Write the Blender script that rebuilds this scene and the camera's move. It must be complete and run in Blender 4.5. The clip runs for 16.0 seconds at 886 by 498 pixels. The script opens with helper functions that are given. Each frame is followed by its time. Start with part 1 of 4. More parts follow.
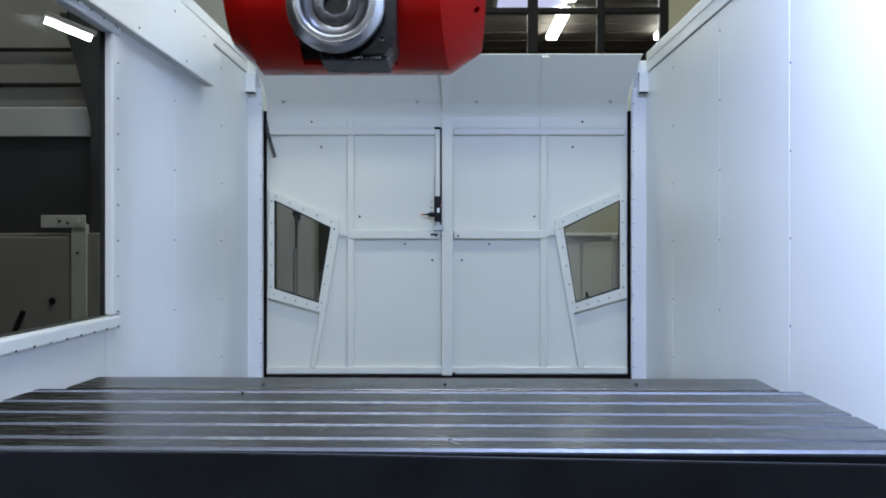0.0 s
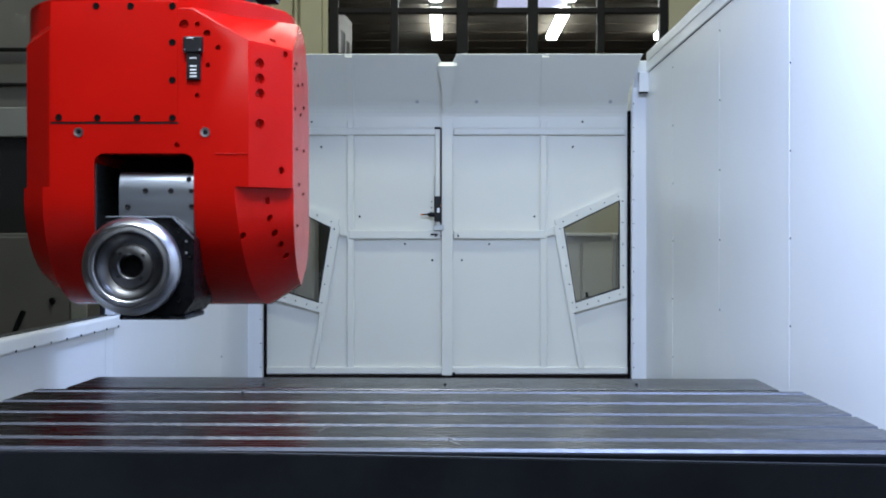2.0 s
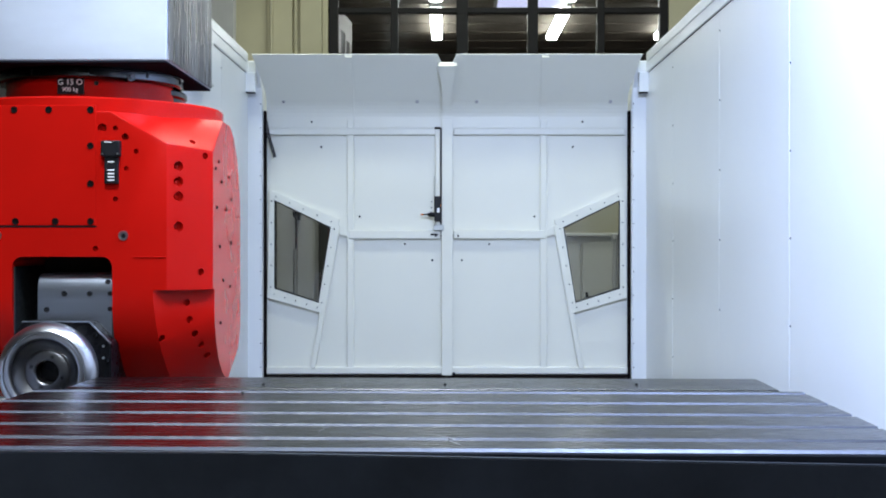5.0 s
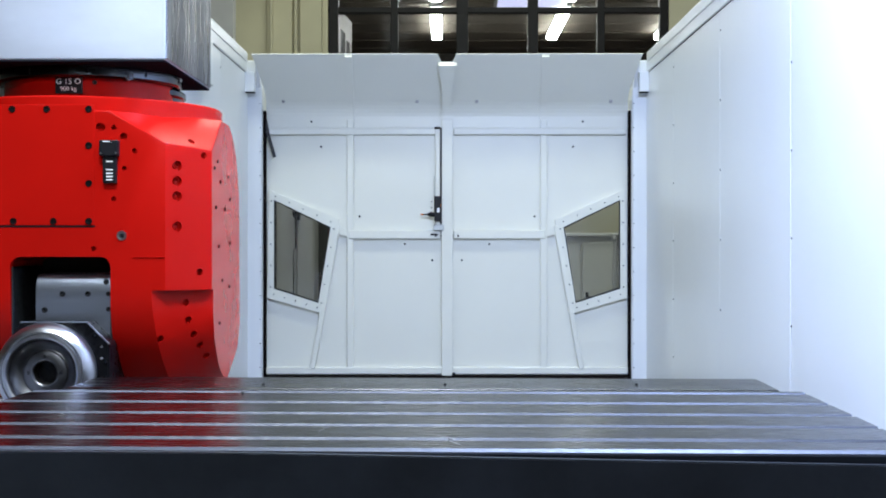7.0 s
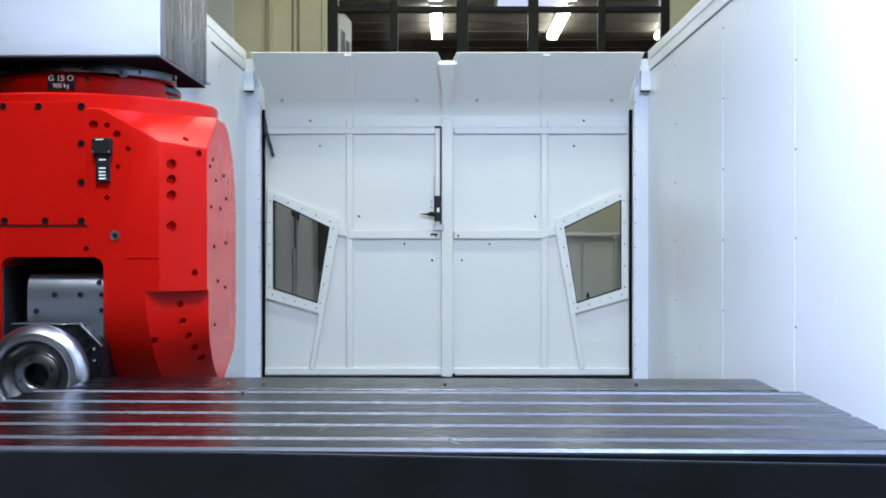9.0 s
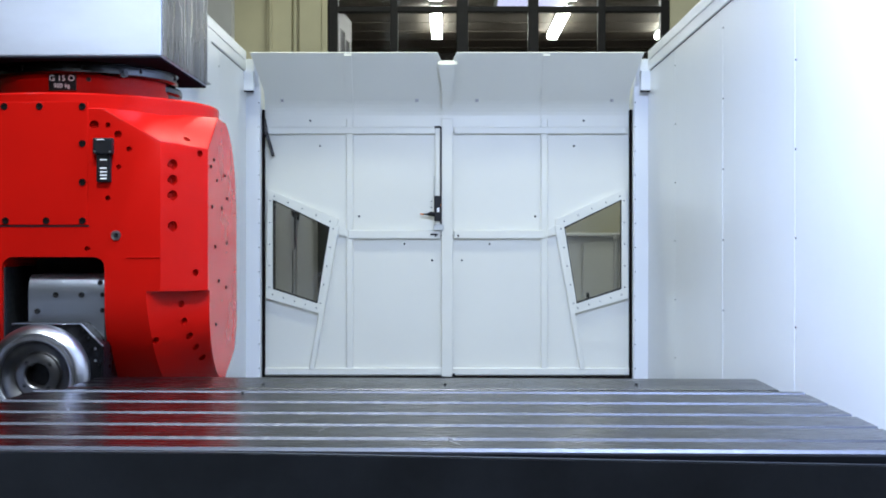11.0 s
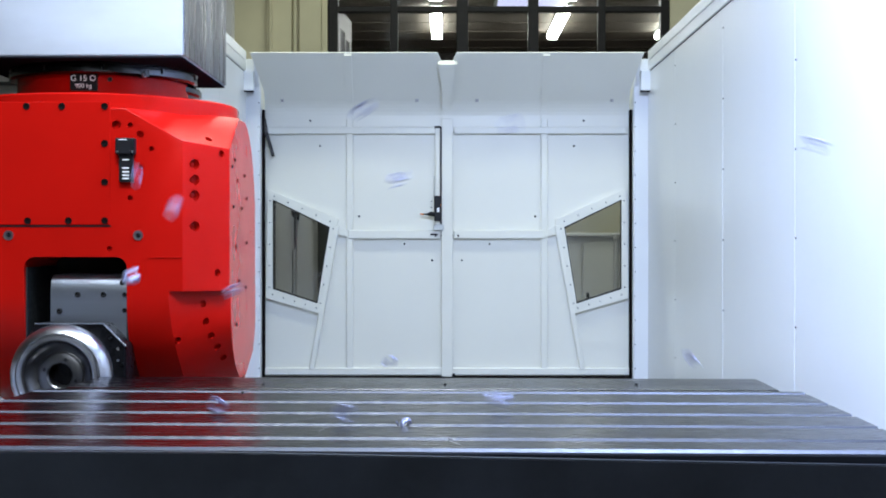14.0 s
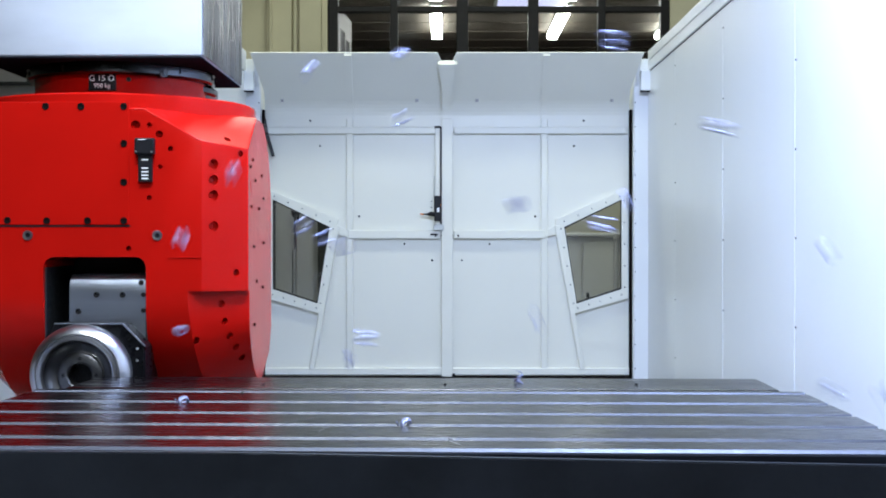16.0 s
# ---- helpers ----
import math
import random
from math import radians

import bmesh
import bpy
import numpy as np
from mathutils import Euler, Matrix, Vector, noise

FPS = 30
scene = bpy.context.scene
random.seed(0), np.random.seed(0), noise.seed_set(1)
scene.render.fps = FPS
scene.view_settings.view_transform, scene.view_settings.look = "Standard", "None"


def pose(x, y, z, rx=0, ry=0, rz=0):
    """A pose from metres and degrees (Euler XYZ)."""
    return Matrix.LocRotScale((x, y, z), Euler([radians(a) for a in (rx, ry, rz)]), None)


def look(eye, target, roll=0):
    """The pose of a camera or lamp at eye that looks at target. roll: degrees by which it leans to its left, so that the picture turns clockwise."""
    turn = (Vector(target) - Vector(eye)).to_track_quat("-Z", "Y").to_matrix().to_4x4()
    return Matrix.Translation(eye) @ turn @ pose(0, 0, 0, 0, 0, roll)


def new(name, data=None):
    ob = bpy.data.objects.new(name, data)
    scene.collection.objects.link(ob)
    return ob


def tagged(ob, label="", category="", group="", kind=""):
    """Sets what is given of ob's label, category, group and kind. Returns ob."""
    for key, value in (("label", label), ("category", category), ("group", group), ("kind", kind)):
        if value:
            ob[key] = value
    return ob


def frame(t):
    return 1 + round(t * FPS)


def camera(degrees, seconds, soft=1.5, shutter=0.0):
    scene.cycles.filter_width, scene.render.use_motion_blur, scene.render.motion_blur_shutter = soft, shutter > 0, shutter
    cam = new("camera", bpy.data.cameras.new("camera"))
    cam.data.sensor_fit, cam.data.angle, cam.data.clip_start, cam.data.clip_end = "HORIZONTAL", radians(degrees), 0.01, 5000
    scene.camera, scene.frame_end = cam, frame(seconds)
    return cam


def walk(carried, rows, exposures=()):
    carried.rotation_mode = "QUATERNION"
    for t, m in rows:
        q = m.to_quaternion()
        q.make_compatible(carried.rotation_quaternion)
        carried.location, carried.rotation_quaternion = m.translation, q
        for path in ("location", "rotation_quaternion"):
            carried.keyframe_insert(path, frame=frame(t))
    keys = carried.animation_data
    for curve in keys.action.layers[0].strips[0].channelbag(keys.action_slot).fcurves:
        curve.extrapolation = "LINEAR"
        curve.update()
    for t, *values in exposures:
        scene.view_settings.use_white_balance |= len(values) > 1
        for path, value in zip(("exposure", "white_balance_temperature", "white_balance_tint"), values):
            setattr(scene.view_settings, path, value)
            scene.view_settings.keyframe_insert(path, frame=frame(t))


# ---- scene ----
CAM_Z = 0.95
TRAVEL = [(0.0, -0.075), (6.2, -0.075), (6.5, -0.072), (7.0, -0.06), (7.5, -0.043), (8.0, -0.027), (8.5, -0.009), (9.0, 0.0), (11.4, 0.0), (16.0, 0.0)]
cam = camera(38.5, 16.0, soft=1.9, shutter=0.4)
# the camera is clamped to the machine table's saddle and travels with it
walk(cam, [(t, pose(0, y, CAM_Z, 89.87, 0, 0.18)) for t, y in TRAVEL], exposures=[(0.0, -0.10), (0.7, -0.12), (1.5, -0.2), (2.2, -0.14), (3.5, 0.09), (9.0, 0.2), (16.0, 0.22)])

# ---------------------------------------------------------------- light
world = bpy.data.worlds.new("world")
scene.world = world
world.use_nodes = True
wbg = world.node_tree.nodes["Background"]
wbg.inputs[0].default_value = (0.75, 0.85, 0.8, 1)
wbg.inputs[1].default_value = 0.05


def area(name, m, sx, sy, power, colour):
    d = bpy.data.lights.new(name, "AREA")
    d.shape, d.size, d.size_y, d.energy, d.color = "RECTANGLE", sx, sy, power, colour
    ob = new(name, d)
    ob.matrix_world = m
    return ob


COOL = (0.43, 0.58, 1.0)
DAY = (0.82, 0.92, 1.0)
HALL = (0.90, 1.0, 0.90)
# unseen lamps: machine lamps high over the table, three rows under the hall roof
area("unseen_work_light", look((0.62, 2.85, 3.2), (1.7, 3.6, 0.6)), 0.9, 0.25, 285, COOL)
area("unseen_work_light", look((-0.5, 1.65, 3.05), (-0.35, 3.4, 0.9)), 0.9, 0.25, 84, DAY)
# a third unseen one, added low in front to brighten the head's neck
area("unseen_work_light", look((-0.35, 0.2, 2.45), (-0.8, 3.1, 1.35)), 0.8, 0.2, 27, DAY)
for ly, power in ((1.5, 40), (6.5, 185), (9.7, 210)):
    area("unseen_hall_light", pose(0.0, ly, 6.4), 5.0, 0.5, power, HALL)

# ---------------------------------------------------------------- materials


def mat(name, colour, rough=0.5, metal=0.0, var=0.08, scale=3.0, bump=0.0, bscale=60.0, stretch=(1, 1, 1), rvar=0.08, spec=0.5, tint=1.0, emit=None):
    m = bpy.data.materials.new(name)
    m.use_nodes = True
    nt = m.node_tree
    b = nt.nodes["Principled BSDF"]
    b.inputs["Metallic"].default_value = metal
    b.inputs["Specular IOR Level"].default_value = spec
    b.inputs["Specular Tint"].default_value = (tint, tint, tint, 1)
    tc = nt.nodes.new("ShaderNodeTexCoord")
    mp = nt.nodes.new("ShaderNodeMapping")
    mp.inputs["Scale"].default_value = stretch
    nt.links.new(tc.outputs["Object"], mp.inputs["Vector"])
    n1 = nt.nodes.new("ShaderNodeTexNoise")
    n1.inputs["Scale"].default_value, n1.inputs["Detail"].default_value = scale, 6
    nt.links.new(mp.outputs["Vector"], n1.inputs["Vector"])
    n2 = nt.nodes.new("ShaderNodeTexNoise")
    n2.inputs["Scale"].default_value, n2.inputs["Detail"].default_value = bscale, 3
    nt.links.new(mp.outputs["Vector"], n2.inputs["Vector"])
    ramp = nt.nodes.new("ShaderNodeMapRange")
    ramp.inputs[1].default_value, ramp.inputs[2].default_value = 0.3, 0.7
    ramp.inputs[3].default_value, ramp.inputs[4].default_value = 1 - var, 1 + var
    nt.links.new(n1.outputs["Fac"], ramp.inputs[0])
    mul = nt.nodes.new("ShaderNodeMix")
    mul.data_type, mul.blend_type = "RGBA", "MULTIPLY"
    mul.inputs[0].default_value = 1.0
    mul.inputs[6].default_value = (*colour, 1)
    nt.links.new(ramp.outputs[0], mul.inputs[7])
    nt.links.new(mul.outputs[2], b.inputs["Base Color"])
    rr = nt.nodes.new("ShaderNodeMapRange")
    rr.inputs[1].default_value, rr.inputs[2].default_value = 0.3, 0.7
    rr.inputs[3].default_value, rr.inputs[4].default_value = max(rough - rvar, 0.02), rough + rvar
    nt.links.new(n2.outputs["Fac"], rr.inputs[0])
    nt.links.new(rr.outputs[0], b.inputs["Roughness"])
    if bump:
        bp = nt.nodes.new("ShaderNodeBump")
        bp.inputs["Strength"].default_value, bp.inputs["Distance"].default_value = bump, 0.002
        nt.links.new(n2.outputs["Fac"], bp.inputs["Height"])
        nt.links.new(bp.outputs["Normal"], b.inputs["Normal"])
    if emit:
        b.inputs["Emission Color"].default_value = (*emit[0], 1)
        b.inputs["Emission Strength"].default_value = emit[1]
    return m


WHITE = mat("white_enamel", (0.73, 0.745, 0.755), 0.3, var=0.03, rvar=0.006, scale=1.3, bscale=4)
WHITE_D = mat("white_door_enamel", (0.71, 0.70, 0.625), 0.36, var=0.03, scale=1.1, bump=0.06, bscale=80)
RED = mat("red_enamel", (0.37, 0.005, 0.003), 0.22, spec=0.075, var=0.06, scale=5, rvar=0.02, bscale=9)
HOLE = mat("dark_bore", (0.006, 0.004, 0.004), 0.9, spec=0.05, var=0.3, scale=30)
RAM = mat("ground_ram_steel", (0.53, 0.57, 0.66), 0.36, 0.6, var=0.2, scale=3.5, rvar=0.01, bscale=5, stretch=(0.5, 1, 1.2))
# darker than the ram's face; the streaks stand for reflections on its side
RAM_SIDE = mat("shaded_ram_side_steel", (0.21, 0.215, 0.23), 0.3, 1.0, tint=0.55, var=0.65, scale=9, stretch=(1, 1, 0.12), rvar=0.12)
STEEL = mat("turned_steel", (0.37, 0.37, 0.38), 0.33, 1.0, var=0.06, scale=9, rvar=0.04)
# darker copy of the turned steel: shade of the deep cup put into colour
STEEL_CUP = mat("cup_shade_steel", (0.13, 0.13, 0.138), 0.36, 1.0, var=0.1, scale=20)
BLOCK = mat("milled_steel", (0.34, 0.37, 0.43), 0.3, 0.9, var=0.12, scale=7, stretch=(0.25, 1, 3), rvar=0.015)
TABLE = mat("planed_table_steel", (0.055, 0.055, 0.062), 0.25, 1.0, tint=0.78, var=0.45, scale=2.2, bump=0.008, bscale=26, stretch=(0.35, 6, 1), rvar=0.08)
# duller than the table top, so the slot edges show as lit lines
TABLE_EDGE = mat("lit_slot_edge_steel", (0.066, 0.07, 0.088), 0.48, 0.4, tint=0.85, var=0.45, scale=3.0, stretch=(1, 0.2, 0.2))
# near-black without sheen: shade put into colour, ram underside and table's front face
SHADOW_IRON = mat("shade_black_iron", (0.014, 0.016, 0.021), 0.85, 0.0, spec=0.0, var=0.35, scale=5, bump=0.1, bscale=50)
CAST = mat("dark_cast_iron", (0.014, 0.017, 0.023), 0.5, 0.0, spec=0.25, var=0.35, scale=6, bump=0.25, bscale=50)
DARK = mat("dark_steel", (0.06, 0.06, 0.065), 0.26, 0.9, var=0.2, scale=8, bump=0.05)
FLANGE = mat("polished_ring_steel", (0.065, 0.068, 0.074), 0.2, 1.0, var=0.15, scale=6, rvar=0.03, bscale=8)
# shade of the pocket put into a colour
LINING = mat("grey_black_recess_shade", (0.016, 0.019, 0.023), 0.5, spec=0.3, var=0.3, scale=14)
HOUSING = mat("black_oiled_housing", (0.004, 0.004, 0.005), 0.3, spec=0.12, var=0.3, scale=12)
BLACK = mat("black_oxide", (0.008, 0.008, 0.010), 0.4, 0.0, spec=0.18, var=0.3, scale=20)
RUBBER = mat("black_rubber", (0.012, 0.012, 0.012), 0.7, var=0.3, scale=20)
PRINT = mat("white_print", (0.85, 0.85, 0.85), 0.6)
CHIP = mat("blue_white_chip_steel", (0.28, 0.30, 0.46), 0.4, 0.65, var=0.2, scale=80)
HWALL = mat("pale_olive_wall_paint", (0.55, 0.50, 0.34), 0.8, var=0.12, scale=1.2, bump=0.2, bscale=30)
HGREY = mat("grey_hall_paint", (0.33, 0.315, 0.295), 0.8, var=0.2, scale=0.8, bump=0.2, bscale=20)
CONCRETE = mat("oily_concrete_floor", (0.065, 0.065, 0.065), 0.7, var=0.2, scale=1.0, bump=0.3, bscale=30)
FRAME = mat("dark_window_frame", (0.012, 0.010, 0.009), 0.5, spec=0.2, var=0.2, scale=5)
BROWN = mat("brown_office_ceiling", (0.13, 0.107, 0.08), 0.7, var=0.2, scale=1.5)
DKBROWN = mat("dark_office_wall", (0.05, 0.04, 0.035), 0.8, var=0.2, scale=1.5)
CABINET = mat("grey_cabinet_enamel", (0.25, 0.24, 0.235), 0.5, var=0.1, scale=2)
CAB_LIGHT = mat("light_grey_enamel", (0.50, 0.51, 0.49), 0.5, var=0.08, scale=2)
CAB_MID = mat("mid_grey_enamel", (0.42, 0.405, 0.41), 0.5, var=0.08, scale=2)
BEIGE = mat("beige_enamel", (0.66, 0.64, 0.62), 0.5, var=0.06, scale=2)
CHARCOAL = mat("charcoal_board", (0.032, 0.032, 0.033), 0.6, var=0.2, scale=2)
TUBE = mat("fluorescent_tube", (0.9, 0.9, 0.9), 0.4, emit=((0.93, 1.0, 0.97), 32.0))
TUBE_DIM = mat("hanging_tube", (0.9, 0.9, 0.9), 0.4, emit=((0.9, 1.0, 0.95), 14.0))
PANE_GLOW = mat("bluish_pane_glow", (0.8, 0.8, 0.85), 0.5, emit=((0.62, 0.66, 1.0), 1.3))
ORANGE = mat("orange_tip", (0.7, 0.2, 0.03), 0.4)


def glass_mat(name, tint, gloss):
    m = bpy.data.materials.new(name)
    m.use_nodes = True
    nt = m.node_tree
    nt.nodes.remove(nt.nodes["Principled BSDF"])
    tr, gl, mx = nt.nodes.new("ShaderNodeBsdfTransparent"), nt.nodes.new("ShaderNodeBsdfGlossy"), nt.nodes.new("ShaderNodeMixShader")
    tr.inputs[0].default_value = (*tint, 1)
    gl.inputs["Roughness"].default_value = 0.02
    mx.inputs[0].default_value = gloss
    nt.links.new(tr.outputs[0], mx.inputs[1])
    nt.links.new(gl.outputs[0], mx.inputs[2])
    nt.links.new(mx.outputs[0], nt.nodes["Material Output"].inputs[0])
    return m


GLASS = glass_mat("safety_glass", (0.86, 0.87, 0.86), 0.05)
THICK_GLASS = glass_mat("thick_safety_glass", (0.78, 0.77, 0.76), 0.003)
OFFICE_GLASS = glass_mat("office_glass", (0.8, 0.8, 0.8), 0.012)

# ---------------------------------------------------------------- builders


def part(name, bm, material, parent=None, label="", smooth=False, at=None):
    bmesh.ops.recalc_face_normals(bm, faces=bm.faces)
    me = bpy.data.meshes.new(name)
    bm.to_mesh(me)
    bm.free()
    me.materials.append(material)
    if smooth:
        me.shade_smooth()
        me.set_sharp_from_angle(angle=radians(32 if smooth is True else smooth))
    ob = new(name, me)
    if parent is not None:
        ob.parent = parent
    if at is not None:
        ob.matrix_basis = at
    if label:
        tagged(ob, label)
    return ob


def again(ob, m, parent=None):
    o = ob.copy()
    scene.collection.objects.link(o)
    o.parent = parent or ob.parent
    o.matrix_basis = m
    return o


def empty(name, m=None):
    ob = new(name)
    ob.empty_display_size = 0.1
    if m is not None:
        ob.matrix_basis = m
    return ob


def box(x0, x1, y0, y1, z0, z1, bev=0.0, bm=None):
    b = bmesh.new()
    bmesh.ops.create_cube(b, size=1)
    for v in b.verts:
        v.co = Vector(((x0 + x1) / 2 + v.co.x * (x1 - x0), (y0 + y1) / 2 + v.co.y * (y1 - y0), (z0 + z1) / 2 + v.co.z * (z1 - z0)))
    if bev:
        bmesh.ops.bevel(b, geom=b.edges[:], offset=bev, segments=2, affect="EDGES", profile=0.5)
    return join(bm, b) if bm is not None else b


def join(a, b):
    me = bpy.data.meshes.new("tmp")
    b.to_mesh(me)
    b.free()
    a.from_mesh(me)
    bpy.data.meshes.remove(me)
    return a


def moved(b, m):
    bmesh.ops.transform(b, matrix=m, verts=b.verts)
    return b


def lathe(profile, n=48):
    """A body of revolution round the local y axis from (radius, y) pairs."""
    b = bmesh.new()
    rings = []
    for r, y in profile:
        if r < 1e-6:
            rings.append([b.verts.new((0, y, 0))])
        else:
            rings.append([b.verts.new((r * math.cos(2 * math.pi * i / n), y, r * math.sin(2 * math.pi * i / n))) for i in range(n)])
    for p, q in zip(rings, rings[1:]):
        for i in range(n):
            j = (i + 1) % n
            if len(p) == 1 and len(q) == 1:
                continue
            if len(p) == 1:
                b.faces.new((p[0], q[i], q[j]))
            elif len(q) == 1:
                b.faces.new((p[i], p[j], q[0]))
            else:
                b.faces.new((p[i], p[j], q[j], q[i]))
    return b


def upright(profile, n=64):
    """The same round the z axis, from (radius, z) pairs."""
    return moved(lathe(profile, n), pose(0, 0, 0, 90))


def sheet(outer, holes, to3, depth):
    """A plate of 2D outline with holes through it; to3(u, v, w) places it, w runs 0..depth."""
    b = bmesh.new()
    edges = []
    for loop in [outer] + list(holes):
        vs = [b.verts.new((u, v, 0)) for u, v in loop]
        edges += [b.edges.new((vs[i], vs[(i + 1) % len(vs)])) for i in range(len(vs))]
    bmesh.ops.triangle_fill(b, edges=edges, use_beauty=True)
    r = bmesh.ops.extrude_face_region(b, geom=b.faces[:])
    for v in (g for g in r["geom"] if isinstance(g, bmesh.types.BMVert)):
        v.co.z = depth
    for v in b.verts:
        v.co = Vector(to3(*v.co))
    return b


def flat_y(y):
    return lambda u, v, w: (u, y + w, v)


def bar2d(p, q, width, y0, depth, bev=0.006):
    """A bar of rectangular section along p-q in the xz plane, its face at y0."""
    p, q = Vector((p[0], 0, p[1])), Vector((q[0], 0, q[1]))
    d = q - p
    b = box(-width / 2, width / 2, 0, depth, 0, d.length, bev)
    return moved(b, Matrix.Translation((p.x, y0, p.z)) @ Matrix.Rotation(math.atan2(d.x, d.z), 4, "Y"))


def screw_mesh(r=0.006):
    return lathe([(0, -0.003), (r * 0.45, -0.003), (r * 0.5, -0.001), (r * 0.6, -0.003), (r * 0.9, -0.002), (r, 0), (r, 0.004)], 10)


def cut(ob, tool):
    """Subtracts the tool's body from ob for good."""
    md = ob.modifiers.new("cut", "BOOLEAN")
    md.operation, md.object, md.solver = "DIFFERENCE", tool, "EXACT"
    bpy.context.view_layer.update()
    me = bpy.data.meshes.new_from_object(ob.evaluated_get(bpy.context.evaluated_depsgraph_get()))
    ob.modifiers.clear()
    ob.data = me


def text_mesh(body, size, name):
    c = bpy.data.curves.new(name, "FONT")
    c.body, c.size, c.align_x, c.align_y, c.extrude = body, size, "CENTER", "CENTER", 0.0004
    ob = new(name, c)
    bpy.context.view_layer.update()
    me = bpy.data.meshes.new_from_object(ob.evaluated_get(bpy.context.evaluated_depsgraph_get()))
    bpy.data.objects.remove(ob)
    return me


# ---------------------------------------------------------------- structure: hall and enclosure
XW = 1.33        # inner face of the enclosure's side walls
YD = 8.5         # inner face of the double door
tagged(part("ground", box(-9, 9, -7, 24, -0.2, 0), CONCRETE), "grey concrete workshop floor", "floor", kind="structure")


def hall():
    w = part("wall_north", sheet([(-9, 0), (9, 0), (9, 7), (-9, 7)], [[(-1.32, 2.2), (2.46, 2.2), (2.46, 5.0), (-1.32, 5.0)]], flat_y(14.0), 0.25), HWALL)
    tagged(w, "pale olive painted workshop wall with a glazed office opening", "wall", kind="structure")
    for x0, x1 in ((-1.98, -1.70), (-1.62, -1.38)):
        part("pilaster", box(x0, x1, 13.9, 14.0, 0, 7, 0.01), HWALL, w)
    tagged(part("wall_west", box(-9.2, -9, -7, 24, 0, 7), HGREY), "grey painted workshop side wall", "wall", kind="structure")
    tagged(part("wall_east", box(9, 9.2, -7, 24, 0, 7), HGREY), "grey painted workshop side wall", "wall", kind="structure")
    tagged(part("wall_south", box(-9, 9, -7.2, -7, 0, 7), HGREY), "grey painted workshop end wall", "wall", kind="structure")
    tagged(part("ceiling", box(-9.2, 9.2, -7.2, 14.0, 7, 7.2), HGREY), "grey workshop roof", "ceiling", kind="structure")
    # pipes on the wall
    for x, r in ((-1.93, 0.02), (-1.66, 0.018)):
        p = part("wall_pipe", upright([(r, 0), (r, 7)], 12), HWALL, None, smooth=True, at=pose(x, 13.86, 0))
        tagged(p, "thin painted pipe running up the olive wall", "pipe", "wall pipes")


def office():
    win = empty("window_office", pose(0, 14.0, 0))
    tagged(win, "dark framed office glazing high in the workshop wall", "window", kind="structure")
    y0 = 0.02
    for x, wd in ((-1.26, 0.11), (-0.585, 0.085), (0.17, 0.13), (0.955, 0.115), (1.71, 0.085), (2.41, 0.1)):
        part("mullion", box(x - wd / 2, x + wd / 2, y0, y0 + 0.12, 2.2, 5.0, 0.008), FRAME, win)
    for z, h in ((2.25, 0.1), (3.57, 0.065), (4.95, 0.1)):
        part("transom", box(-1.32, 2.46, y0 + 0.004, y0 + 0.11, z - h / 2, z + h / 2, 0.008), FRAME, win)
    xs = [-1.26, -0.585, 0.17, 0.955, 1.71, 2.41]
    for a, b in zip(xs, xs[1:]):
        for z0, z1 in ((2.29, 3.54), (3.6, 4.9)):
            p = part("pane", box(a, b, y0 + 0.05, y0 + 0.056, z0, z1), OFFICE_GLASS, win)
            p.visible_shadow = False
    tagged(part("office_ceiling", box(-4, 6, 14.3, 24, 4.3, 4.4), BROWN), "brown panelled office ceiling", "ceiling", kind="structure")
    tagged(part("office_wall", box(-4, 6, 22, 22.2, 0, 4.3), DKBROWN), "dark office back wall", "wall", kind="structure")
    tagged(part("office_floor", box(-4, 6, 14.26, 22, 2.0, 2.1), DKBROWN), "dark office floor", "floor", kind="structure")
    for x, y in ((-0.155, 18.7), (1.64, 18.7), (3.32, 18.7), (-0.15, 15.6), (1.62, 15.6)):
        lamp = empty("office_tube_lamp", pose(x, y, 4.2))
        part("housing", box(-0.085, 0.085, -1.2, 1.2, 0.065, 0.099, 0.008), CAB_LIGHT, lamp)
        part("diffuser", box(-0.08, 0.08, -1.15, 1.15, -0.02, 0.0645, 0.025), TUBE, lamp, smooth=True)
        tagged(lamp, "lit white fluorescent lamp under the office ceiling", "lamp", "office lamps")
    # glowing panel added for bluish reflections in the upper panes, placed to fit the view
    sky = empty("pane_glow_panel", pose(1.15, 17.4, 4.3))
    part("frame", box(-0.50, 0.50, -0.55, 0.55, -0.03, -0.001, 0.004), CAB_LIGHT, sky)
    part("diffuser", box(-0.46, 0.46, -0.5, 0.5, -0.036, -0.0305, 0.002), PANE_GLOW, sky)
    tagged(sky, "flat bluish glowing panel added for reflections in the panes", "lamp")
    for k in range(9):
        y = 15.0 + 0.8 * k
        tagged(part("ceiling_batten", box(-4, 6, y - 0.02, y + 0.02, 4.291, 4.2995, 0.002), BROWN), "brown batten across the office ceiling", "batten", "ceiling battens")
    for z, h in ((2.9, 0.05), (3.45, 0.04)):
        tagged(part("wall_rail", box(-4, 6, 21.95, 21.999, z, z + h, 0.004), BROWN), "brown rail along the office wall", "rail", "office rails")
    door = empty("door_office", pose(-1.475, 17.0, 2.1, 0, 0, -4.9))
